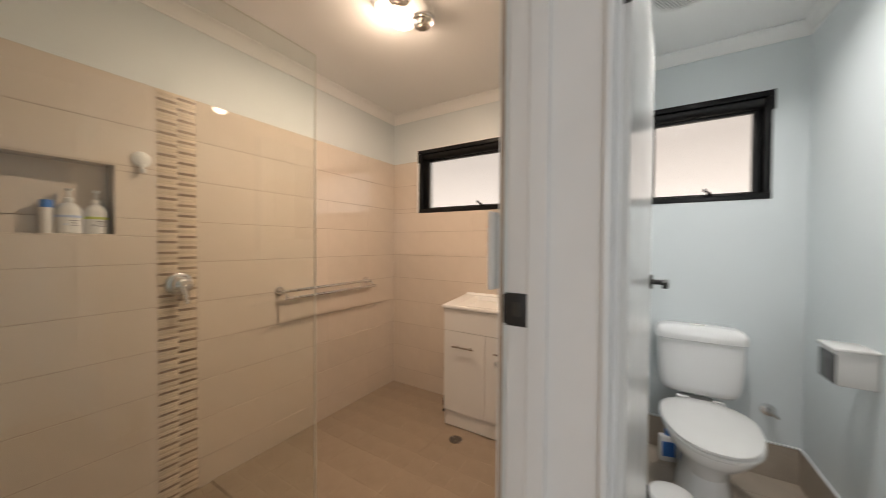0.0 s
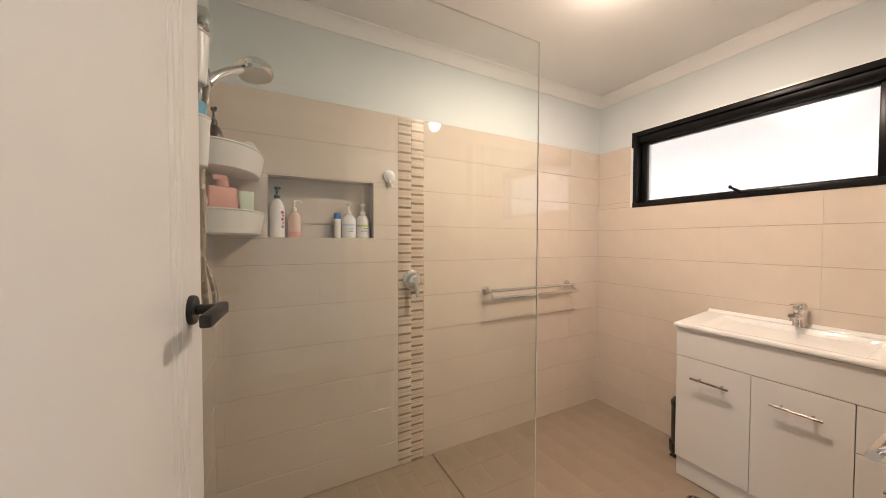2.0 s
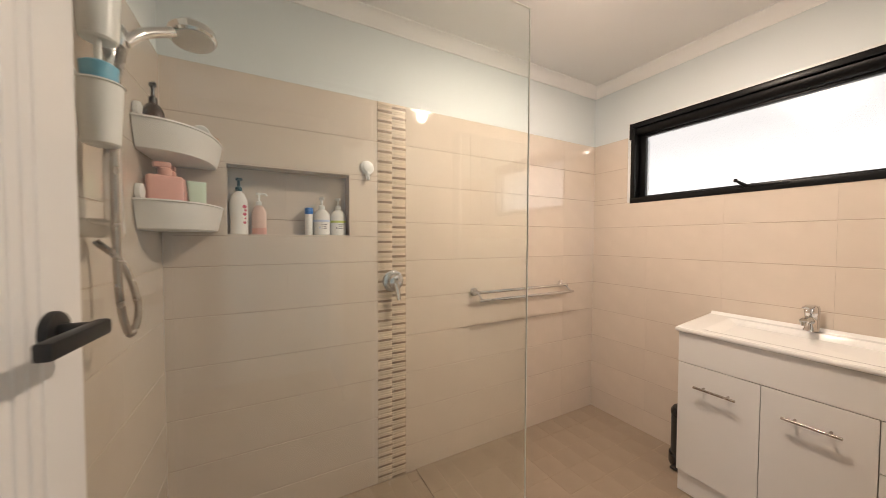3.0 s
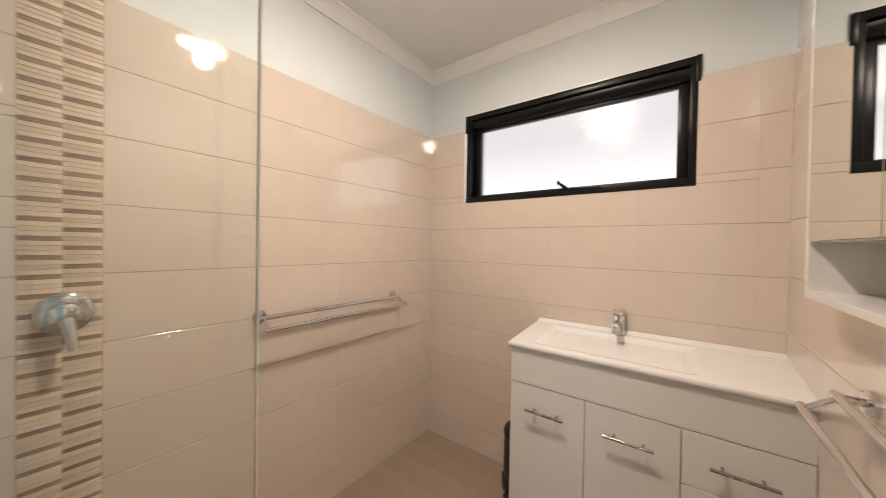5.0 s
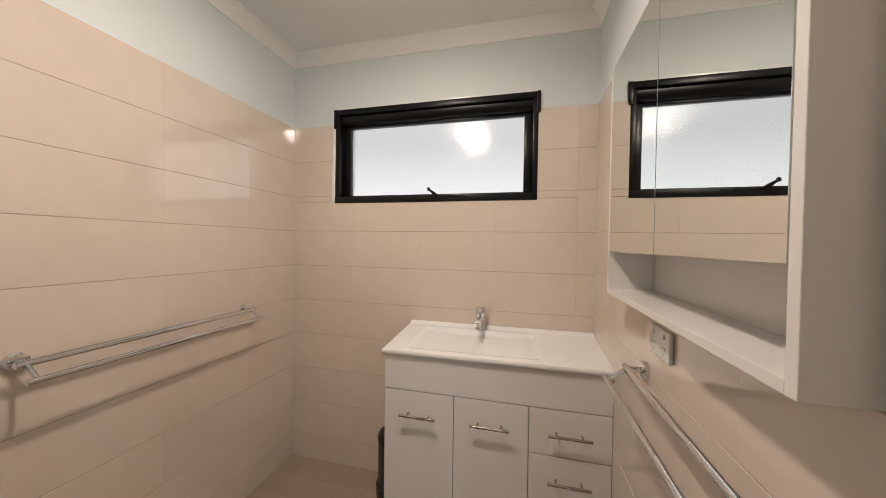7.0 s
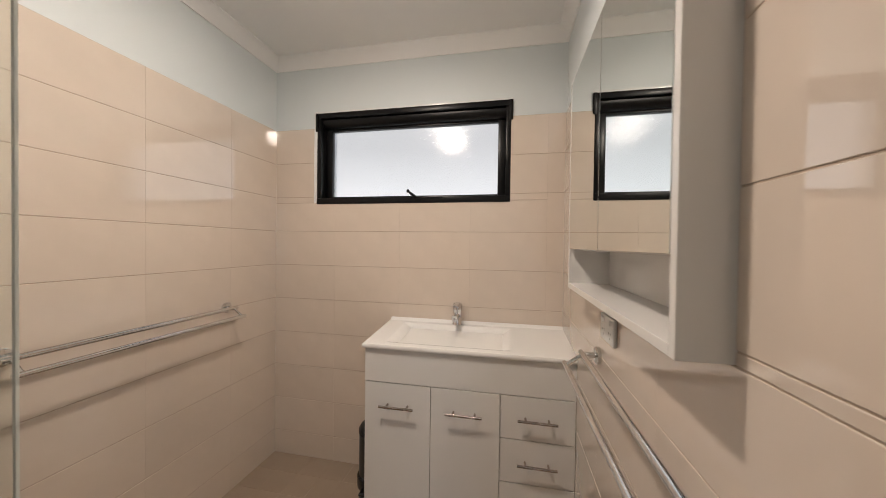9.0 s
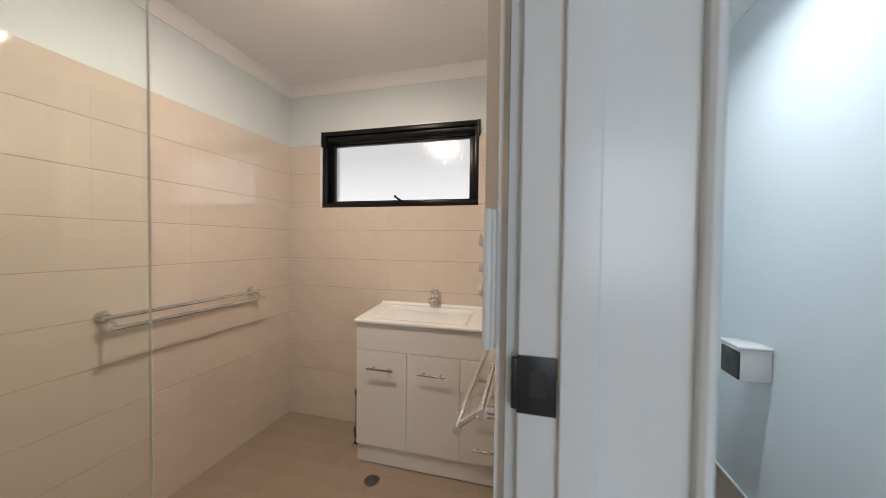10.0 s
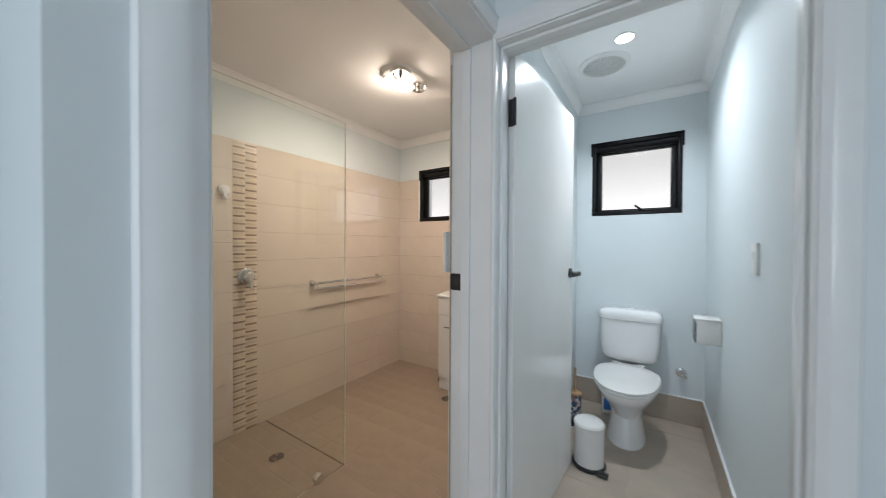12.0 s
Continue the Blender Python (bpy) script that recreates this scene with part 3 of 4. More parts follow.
def pump_bottle(name, at, r, h, mat, label, pump=M_PLASTIC, rz=0, band=None, flat=1.0, pump_h=0.045, band_z=(0.35, 0.62), category="bottle"):
    b = thing(name, at, label, category, rz=rz)
    prof = [(r * 0.90, 0), (r, 0.004), (r, h * 0.70), (r * 0.93, h * 0.80), (r * 0.62, h * 0.93), (r * 0.36, h * 0.97), (r * 0.34, h)]
    part("body", lathe(prof, seg=30, sy=flat), mat, b)
    part("collar", lathe([(r * 0.38, h - 0.002), (r * 0.38, h + 0.014), (r * 0.20, h + 0.018)], seg=20), pump, b)
    pm = part("pump", lathe([(r * 0.16, h + 0.016), (r * 0.16, h + pump_h), (r * 0.34, h + pump_h), (r * 0.32, h + pump_h + 0.010)], seg=16), pump, b)
    part("nozzle", tube([(0, 0, h + pump_h + 0.004), (r * 0.9, 0, h + pump_h + 0.004), (r * 1.15, 0, h + pump_h - 0.003)], 0.0042, 8), pump, pm)
    if band:
        bm = lathe([(r * 1.012, h * band_z[0]), (r * 1.012, h * band_z[1])], seg=30, sy=flat, cap=(False, False))
        part("label", bm, band, b)
    return b


def bars(parent, x, y, z, n, w, gap, mat=M_LABEL, face="x"):
    """Unreadable small print as plain bars."""
    for k in range(n):
        ww = w * (1.0, 0.7, 0.85, 0.5)[k % 4]
        if face == "x":
            part("print_line", B((x, y - ww / 2, z - k * gap), (x + 0.0008, y + ww / 2, z - k * gap + gap * 0.35)), mat, parent, smooth=False)


NX = -1.815
sp = pump_bottle("shampoo_bottle", (NX, 1.246, NICHE[2] + 0.006), 0.035, 0.190, M_CERAMIC, "tall white shampoo bottle with a dark pump", M_TEAL, rz=20)
for k, (z, w) in enumerate(((0.120, 0.016), (0.105, 0.010), (0.088, 0.014), (0.070, 0.008), (0.052, 0.012))):
    part("print_mark", lathe([(w * 0.5, 0.0), (w * 0.5, 0.0009)], (0.0338, 0.012 + 0.003 * (k % 2), z), 10, "x"), M_ROSE, sp)
pump_bottle("soap_bottle", (NX, 1.322, NICHE[2] + 0.006), 0.030, 0.132, M_PINKCLEAR, "clear pink soap bottle with a white pump", M_PLASTIC, rz=70, flat=0.75, band=M_PINK, band_z=(0.02, 0.22))
tb = thing("white_tube", (NX, 1.528, NICHE[2] + 0.006), "white tube with a blue cap", "tube")
part("body", lathe([(0.017, 0), (0.018, 0.004), (0.018, 0.100), (0.016, 0.103)], seg=24), M_PLASTIC, tb)
part("cap", lathe([(0.0185, 0.100), (0.0185, 0.126), (0.016, 0.130)], seg=24), M_BLUE, tb, "blue cap")
l1 = pump_bottle("lotion_bottle", (NX, 1.586, NICHE[2] + 0.006), 0.0385, 0.128, M_CERAMIC, "white lotion bottle with a blue label stripe", M_PLASTIC, rz=0, band=M_LABELBLUE, band_z=(0.50, 0.57))
l2 = pump_bottle("lotion_bottle", (NX, 1.663, NICHE[2] + 0.006), 0.0375, 0.128, M_CERAMIC, "white lotion bottle with a lime green label stripe", M_PLASTIC, rz=0, band=M_LIME, band_z=(0.48, 0.56))
for l in (l1, l2):
    bars(l, 0.0375, 0.006, 0.050, 3, 0.026, 0.009)
    part("mark", lathe([(0.004, 0.0), (0.004, 0.0008)], (0.0365, -0.014, 0.036), 14, "x"), M_LABELBLUE if l is l1 else M_LABEL, l)

CZ1, CZ2 = 1.288 + 0.012, 1.538 + 0.012
pb = thing("pink_bottle", (-1.552, 1.056, CZ1), "square pink pump bottle", "bottle", "pink bottles", rz=-70)
part("body", B((-0.048, -0.021, 0), (0.048, 0.021, 0.172), 0.010, 3), M_PINK, pb)
part("collar", lathe([(0.019, 0.171), (0.019, 0.194), (0.014, 0.198)], seg=20), M_PINK, pb)
part("pump", B((-0.017, -0.013, 0.196), (0.030, 0.013, 0.216), 0.005), M_PINK, pb)
copy_thing(pb, pose(-1.612, 1.056, CZ1, 0, 0, -75))
gt = thing("green_tube", (-1.615, 1.135, CZ1 + 0.002), "pale green squeeze tube standing upright", "tube", rz=-68)
part("body", ring_loft(bmesh.new(), [superellipse(0, 0, 0.022, 0.012, 0.0), superellipse(0, 0, 0.025, 0.010, 0.07), superellipse(0.004, 0, 0.030, 0.002, 0.166)]), M_GREEN, gt)
rb = thing("rose_jar", (-1.690, 1.122, CZ1), "small rose-pink glass jar", "jar")
part("body", lathe([(0.022, 0), (0.027, 0.01), (0.027, 0.110), (0.018, 0.128)], seg=22), M_ROSE, rb)
part("lid", lathe([(0.017, 0.128), (0.017, 0.140), (0.012, 0.143)], seg=22), M_PLASTIC, rb)
pump_bottle("amber_bottle", (-1.512, 1.040, CZ2), 0.029, 0.145, M_AMBER, "dark amber pump bottle with a black pump", M_BLACKPL, rz=20, pump_h=0.050)
jr = thing("white_jar", (-1.672, 1.140, CZ2 + 0.074), "round white jar lying in the caddy", "jar")
part("body", lathe([(0.026, -0.024), (0.030, -0.02), (0.030, 0.02), (0.026, 0.024)], (0, 0, 0.03), seg=26, axis="x"), M_PLASTIC, jr)
wb = thing("wooden_brush", (-1.715, 1.170, CZ2), "small bamboo brush end in the caddy", "brush")
part("handle", tube([(0, -0.03, 0.02), (0, 0.014, 0.108)], 0.010, 12), M_WOOD, wb)

for nm, x, y, z, lb in (("floor_drain", -1.30, 1.880, -0.007, "round black floor drain grate in the shower"), ("floor_drain", -0.838, 3.045, 0.001, "round floor drain grate beside the vanity")):
    d = thing(nm, (x, y, z), lb, "drain", "floor drains")
    part("rim", lathe([(0.042, 0), (0.042, 0.003), (0.036, 0.0035), (0.036, 0.0)], seg=30), M_STEEL, d)
    # dark disc for the shade under the grate
    part("well", lathe([(0.036, 0.0004), (0.036, 0.001)], seg=30), M_SHADOWGAP, d)
    for k in range(-2, 3):
        hw = math.sqrt(0.034 ** 2 - (k * 0.012) ** 2)
        part("bar", B((k * 0.012 - 0.003, -hw, 0.0008), (k * 0.012 + 0.003, hw, 0.003)), M_STEEL, d)

# ---- double towel rails ----


def towel_rail(at, rz, length, label):
    """Local x along the wall, y out of it."""
    t = thing("towel_rail", at, label, "towel rail", "double towel rails", rz=rz)
    for x in (0.0, length):
        part("rosette", lathe([(0.026, 0.0), (0.026, 0.010), (0.020, 0.013)], (x, 0, 0), 30, "y"), M_CHROME, t)
        part("arm", tube([(x, 0.008, 0), (x, 0.047, 0)], 0.0085, 14), M_CHROME, t)
        part("outer_arm", tube([(x, 0.047, 0), (x, 0.094, -0.036)], 0.0065, 12), M_CHROME, t)
    part("inner_bar", tube([(-0.020, 0.047, 0), (length + 0.020, 0.047, 0)], 0.0095, 18), M_CHROME, t)
    part("outer_bar", tube([(-0.020, 0.096, -0.038), (length + 0.020, 0.096, -0.038)], 0.0085, 18), M_CHROME, t)
    return t


towel_rail((XL, 3.165, 0.950), -90, 0.735, "chrome double towel rail on the shower wall tiles")
towel_rail((XR, 2.135, 0.950), 90, 0.715, "chrome double towel rail beneath the mirror cabinet")

# ---- vanity ----
VX0, VX1, VYF = -0.997, -0.092, 3.157
vanity = thing("vanity_cabinet", (0, 0, 0), "white gloss vanity cabinet with two doors and three drawers", "vanity")
part("carcass", B((VX0, VYF + 0.020, 0.105), (VX1, 3.516, 0.808), 0.001), M_GLOSSWHITE, vanity, smooth=False)
part("kickboard", B((VX0 + 0.004, VYF + 0.012, 0.006), (VX1, 3.516, 0.105), 0.001), M_GLOSSWHITE, vanity, smooth=False)
part("fascia", B((VX0, VYF, 0.661), (VX1, VYF + 0.019, 0.808), 0.0015), M_GLOSSWHITE, vanity, smooth=False)


def bar_handle(parent, xa, xb, z):
    h = part("handle", tube([(xa, VYF - 0.030, z), (xb, VYF - 0.030, z)], 0.0055, 14), M_STEEL, parent, "brushed steel bar handle")
    for x in (xa + 0.032, xb - 0.032):
        part("post", tube([(x, VYF - 0.030, z), (x, VYF, z)], 0.0045, 10), M_STEEL, h)


for xa, xb, ha, hb in ((VX0, -0.690, -0.918, -0.762), (-0.690, -0.391, -0.620, -0.464)):
    d = part("door", B((xa + 0.0011, VYF, 0.112), (xb - 0.0011, VYF + 0.018, 0.658), 0.0015), M_GLOSSWHITE, vanity, smooth=False)
    bar_handle(d, ha, hb, 0.563)
for za, zb, hz in ((0.480, 0.658, 0.571), (0.298, 0.4775, 0.389), (0.112, 0.2955, 0.206)):
    d = part("drawer_front", B((-0.391 + 0.0015, VYF, za), (VX1 - 0.001, VYF + 0.018, zb), 0.0015), M_GLOSSWHITE, vanity, smooth=False)
    bar_handle(d, -0.320, -0.164, hz)

# ceramic top with a sunk rectangular bowl, rising gently to the wall
top = thing("ceramic_basin", (0, 0, 0), "white ceramic basin top with a shallow rectangular bowl", "basin")
TX_A, TX_B, TY_A, TY_B = -1.004, -0.088, 3.146, 3.513


def deck(x, y):
    s = (y - TY_A) / (TY_B - TY_A)
    z = 0.832 + 0.030 * s + 0.012 * max(0.0, (s - 0.955) / 0.045)
    bx = max(0.0, min(1.0, (x + 0.905) / 0.120, (-0.352 - x) / 0.120))
    by = max(0.0, min(1.0, (y - 3.185) / 0.095, (3.458 - y) / 0.028))
    t = min(bx, by)
    return z - 0.088 * (0.5 * t + 0.5 * t * t * (3 - 2 * t))


bm = bmesh.new()
NXG, NYG = 92, 44
grid = [[bm.verts.new((TX_A + (TX_B - TX_A) * i / NXG, TY_A + (TY_B - TY_A) * j / NYG, deck(TX_A + (TX_B - TX_A) * i / NXG, TY_A + (TY_B - TY_A) * j / NYG))) for i in range(NXG + 1)] for j in range(NYG + 1)]
for j in range(NYG):
    for i in range(NXG):
        bm.faces.new((grid[j][i], grid[j][i + 1], grid[j + 1][i + 1], grid[j + 1][i]))
rim = [grid[0][i] for i in range(NXG + 1)] + [grid[j][NXG] for j in range(1, NYG + 1)] + [grid[NYG][i] for i in range(NXG - 1, -1, -1)] + [grid[j][0] for j in range(NYG - 1, 0, -1)]
prev = rim
for drop, inset in ((0.004, -0.003), (0.012, -0.004), (0.020, 0.0), (0.024, 0.010)):
    nxt = []
    for v in rim:
        cx, cy = (TX_A + TX_B) / 2, (TY_A + TY_B) / 2
        dx = -1 if abs(v.co.x - TX_A) < 1e-6 else 0
        dy = -1 if abs(v.co.y - TY_A) < 1e-6 else 0
        base = 0.832 + 0.030 * (v.co.y - TY_A) / (TY_B - TY_A)
        nxt.append(bm.verts.new((v.co.x - dx * inset, v.co.y - dy * inset, base - drop)))
    for k in range(len(rim)):
        q = (k + 1) % len(rim)
        bm.faces.new((prev[k], prev[q], nxt[q], nxt[k]))
    prev = nxt
bm.faces.new(prev)
part("deck", bm, M_CERAMIC, top)
part("overflow_ring", lathe([(0.015, 0.004), (0.015, -0.004), (0.009, -0.0045), (0.008, 0.0)], (-0.625, 3.434, 0.800), 22, "y"), M_CHROME, top, "chrome overflow ring")
part("waste", lathe([(0.022, 0.0), (0.022, 0.003), (0.014, 0.005)], (-0.625, 3.360, 0.772), 24), M_CHROME, top, "chrome basin waste")

tap = thing("basin_mixer", (-0.625, 3.478, 0.862), "chrome basin mixer tap with a flat lever", "tap")
part("body", lathe([(0.027, 0.0), (0.027, 0.005), (0.024, 0.010), (0.023, 0.070), (0.025, 0.080)], seg=28), M_CHROME, tap)
part("spout", tube(curve_points([(0, -0.010, 0.042), (0, -0.055, 0.056), (0, -0.102, 0.053)], 5), 0.0145, 16), M_CHROME, tap)
part("aerator", lathe([(0.011, 0.0), (0.011, -0.016), (0.008, -0.017)], (0, -0.096, 0.050), 18), M_CHROME, tap)
part("lever_cap", lathe([(0.025, 0.080), (0.026, 0.100), (0.021, 0.112)], seg=26), M_CHROME, tap)
part("lever", B((-0.013, -0.090, 0.104), (0.013, 0.012, 0.115), 0.005), M_CHROME, tap)

bin1 = thing("pedal_bin", (-1.060, 3.405, 0), "small charcoal pedal bin between wall and vanity", "bin")
part("base", lathe([(0.080, 0.0), (0.082, 0.004), (0.082, 0.055), (0.074, 0.062)], seg=30), M_BLACKPL, bin1)
part("body", lathe([(0.073, 0.055), (0.073, 0.280)], seg=30), M_DARKBIN, bin1)
part("lid", lathe([(0.076, 0.280), (0.077, 0.300), (0.066, 0.318), (0.03, 0.326)], seg=30), M_BLACKPL, bin1)
part("pedal", B((-0.03, -0.115, 0.006), (0.03, -0.075, 0.018), 0.004), M_BLACKPL, bin1)

# ---- mirror cabinet, half sunk in the wall ----
XF = -0.159
cab = thing("mirror_cabinet", (0, 0, 0), "white mirror cabinet with two mirrored doors over an open shelf", "cabinet")
c0, c1, cz0, cz1 = CAB[0] + 0.001, CAB[1] - 0.001, CAB[2] + 0.001, CAB[3] - 0.001
part("side_panel", B((XF, c0, cz0), (-0.024, c0 + 0.017, cz1), 0.001), M_GLOSSWHITE, cab, smooth=False)
part("side_panel", B((XF, c1 - 0.017, cz0), (-0.024, c1, cz1), 0.001), M_GLOSSWHITE, cab, smooth=False)
part("bottom_panel", B((XF, c0 + 0.017, cz0), (-0.024, c1 - 0.017, cz0 + 0.017), 0.001), M_GLOSSWHITE, cab, smooth=False)
part("top_panel", B((XF, c0 + 0.017, cz1 - 0.017), (-0.024, c1 - 0.017, cz1), 0.001), M_GLOSSWHITE, cab, smooth=False)
part("shelf", B((XF + 0.018, c0 + 0.017, 1.268), (-0.030, c1 - 0.017, 1.284), 0.001), M_GLOSSWHITE, cab, smooth=False)
part("back_panel", B((-0.030, c0, cz0), (-0.020, c1, cz1)), M_GLOSSWHITE, cab, smooth=False)
for a, b in ((c0 + 0.0185, 2.629), (2.632, c1 - 0.0185)):
    d = part("door", B((XF + 0.004, a, 1.272), (XF + 0.017, b, cz1 - 0.003), 0.0005), M_GLOSSWHITE, cab, smooth=False)
    part("mirror", B((XF - 0.0005, a, 1.272), (XF + 0.004, b, cz1 - 0.003), 0.0006), M_MIRROR, d, "plain mirror", smooth=False)

# ---- electrical plates ----


def plate(name, at, w, h, rz, label, category, rockers):
    """Local x along the wall, y out."""
    p = thing(name, at, label, category, rz=rz)
    part("plate", B((-w / 2, 0, -h / 2), (w / 2, 0.010, h / 2), 0.004), M_PLASTIC, p)
    for x, z, rw, rh in rockers:
        part("rocker", B((x - rw / 2, 0.009, z - rh / 2), (x + rw / 2, 0.014, z + rh / 2), 0.002), M_PLASTIC, p)
    return p


gpo = plate("power_outlet", (XR, 2.750, 1.056), 0.115, 0.072, 90, "white double power outlet under the mirror cabinet", "power outlet", [(-0.030, 0.022, 0.010, 0.014), (0.030, 0.022, 0.010, 0.014)])
for x in (-0.028, 0.028):
    for dx, dz, a in ((-0.007, 0.0, 25), (0.007, 0.0, -25), (0.0, -0.014, 0)):
        b0 = B((-0.0007, 0.0098, -0.003), (0.0007, 0.0104, 0.003))
        bmesh.ops.rotate(b0, verts=b0.verts, cent=(0, 0, 0), matrix=Matrix.Rotation(radians(a), 3, "Y"))
        bmesh.ops.translate(b0, verts=b0.verts, vec=(x + dx, 0, dz - 0.006))
        # slots are thin dark slabs, their inner shade painted on
        part("socket_slot", b0, M_SHADOWGAP, gpo, smooth=False)
sw = plate("heat_lamp_switch", (XR - 0.007, 1.882, 1.237), 0.042, 0.156, 90, "slim white three-way light and heat-lamp switch beside the door", "switch", [(0.0, 0.042, 0.018, 0.013), (0.0, 0.013, 0.018, 0.013), (0.0, -0.014, 0.018, 0.013)])
part("mounting_block", B((-0.0195, -0.0035, -0.0765), (0.0195, 0.0005, 0.0765), 0.001), M_PLASTIC, sw)
for z in (0.042, 0.013, -0.014):
    part("rocker_tip", B((-0.008, 0.0125, z - 0.006), (0.008, 0.0165, z + 0.004), 0.002), M_PLASTIC, sw)
part("indicator", B((-0.008, 0.0138, 0.0465), (0.008, 0.0158, 0.0495)), M_RED, sw, smooth=False)
plate("light_switch", (TXR, 2.400, 1.220), 0.070, 0.116, 90, "white single light switch on the toilet wall", "switch", [(0.0, 0.012, 0.020, 0.030)])

# ---- bathroom ceiling unit ----
hl = thing("ceiling_heat_lamp", (-0.835, 2.490, CEIL_B), "white oval ceiling heat-lamp with two clear bulbs, lit", "ceiling light")
rings = [superellipse(0, 0, 0.128, 0.168, 0.0, 2.3), superellipse(0, 0, 0.127, 0.167, -0.008, 2.3), superellipse(0.002, 0, 0.118, 0.156, -0.022, 2.3), superellipse(0.004, 0, 0.096, 0.130, -0.029, 2.3)]
part("housing", ring_loft(bmesh.new(), rings), M_PLASTIC, hl)
for x, y in ((0.050, -0.094), (0.048, 0.092)):
    rf = part("reflector", lathe([(0.061, -0.020), (0.062, -0.034), (0.058, -0.040), (0.053, -0.036), (0.032, -0.031), (0.010, -0.0298)], (x, y, 0), 36), M_CHROME, hl)
    part("bulb", lathe([(0.050, -0.037), (0.052, -0.046), (0.044, -0.060), (0.026, -0.069), (0.008, -0.072)], (x, y, 0), 30), M_BULB, rf, "clear heat bulb, unlit")
    part("filament", lathe([(0.007, -0.034), (0.009, -0.050), (0.004, -0.056)], (x, y, 0), 14), M_STEEL, rf)


def ribbed(rx, ry, z):
    """An oval ring with fine flutes."""
    return [(-0.043 + (p[0] + 0.043) * (1 + 0.022 * math.cos(math.pi * i)), p[1] * (1 + 0.022 * math.cos(math.pi * i)), z) for i, p in enumerate(superellipse(-0.043, 0, rx, ry, z, 2.4, 72))]


part("lens", ring_loft(bmesh.new(), [ribbed(0.062, 0.108, -0.024), ribbed(0.060, 0.104, -0.040), ribbed(0.044, 0.080, -0.048)]), M_LENS, hl, "ribbed white lens, lit")

# ---- the toilet room ----
TCX = 0.432
wc = thing("toilet", (TCX, 3.66, 0), "white ceramic close-coupled toilet, lid down", "toilet")


def oval(yc, rx, ryf, ryb, z, seg=44, n=2.25):
    pts = []
    for i in range(seg):
        a = 2 * math.pi * i / seg
        c, s = math.cos(a), math.sin(a)
        ry = ryf if s < 0 else ryb
        pts.append((rx * math.copysign(abs(c) ** (2 / n), c), yc + ry * math.copysign(abs(s) ** (2 / n), s), z))
    return pts


part("pedestal", ring_loft(bmesh.new(), [oval(-0.33, 0.115, 0.225, 0.22, 0.0), oval(-0.33, 0.112, 0.222, 0.22, 0.02), oval(-0.33, 0.098, 0.190, 0.21, 0.10), oval(-0.34, 0.092, 0.165, 0.20, 0.17),
                                          oval(-0.36, 0.112, 0.195, 0.20, 0.24), oval(-0.385, 0.150, 0.270, 0.21, 0.31), oval(-0.40, 0.176, 0.315, 0.22, 0.37), oval(-0.40, 0.180, 0.320, 0.22, 0.392)]), M_CERAMIC, wc)
part("pan_outlet", B((-0.09, -0.20, 0.02), (0.09, -0.03, 0.39), 0.03, 3), M_CERAMIC, wc)
part("seat", ring_loft(bmesh.new(), [oval(-0.405, 0.184, 0.330, 0.185, 0.393), oval(-0.405, 0.190, 0.336, 0.19, 0.397), oval(-0.405, 0.190, 0.336, 0.19, 0.408), oval(-0.405, 0.184, 0.330, 0.185, 0.412)]), M_GLOSSWHITE, wc)
part("lid", ring_loft(bmesh.new(), [oval(-0.405, 0.182, 0.328, 0.183, 0.413), oval(-0.405, 0.189, 0.335, 0.19, 0.417), oval(-0.405, 0.188, 0.334, 0.19, 0.425), oval(-0.405, 0.165, 0.305, 0.17, 0.434), oval(-0.405, 0.09, 0.19, 0.10, 0.438)]), M_GLOSSWHITE, wc)
for x in (-0.075, 0.075):
    part("hinge", tube([(x - 0.025, -0.208, 0.424), (x + 0.025, -0.208, 0.424)], 0.010, 12), M_GLOSSWHITE, wc)
rings = []
for z, rx, ry in ((0.432, 0.128, 0.060), (0.438, 0.150, 0.070), (0.452, 0.167, 0.077), (0.475, 0.178, 0.082), (0.55, 0.186, 0.086), (0.64, 0.191, 0.089), (0.728, 0.193, 0.090)):
    rings.append(superellipse(0, -0.103, rx, ry, z, 5.0, 48))
part("cistern", ring_loft(bmesh.new(), rings), M_CERAMIC, wc)
rings = [superellipse(0, -0.103, rx, ry, z, 5.0, 48) for z, rx, ry in ((0.728, 0.194, 0.092), (0.733, 0.202, 0.099), (0.758, 0.204, 0.101), (0.778, 0.199, 0.097), (0.792, 0.186, 0.086), (0.801, 0.158, 0.066), (0.805, 0.10, 0.04))]
lid = part("cistern_lid", ring_loft(bmesh.new(), rings), M_CERAMIC, wc)
part("flush_button", lathe([(0.026, 0.802), (0.026, 0.808), (0.022, 0.810)], (0, -0.105, 0), 26, sx=1.3), M_GLOSSWHITE, lid, "oval dual flush button")

stop = thing("stop_tap", (0.748, TYN, 0.363), "small chrome cistern stop tap on the wall", "tap")
part("flange", lathe([(0.033, 0.0), (0.031, -0.010), (0.014, -0.014)], seg=26, axis="y"), M_CHROME, stop)
part("valve", tube([(0, -0.010, 0), (0, -0.055, 0)], 0.013, 16), M_CHROME, stop)
part("grip", tube([(-0.006, -0.045, 0.012), (0.030, -0.052, -0.018)], 0.009, 12), M_CHROME, stop)

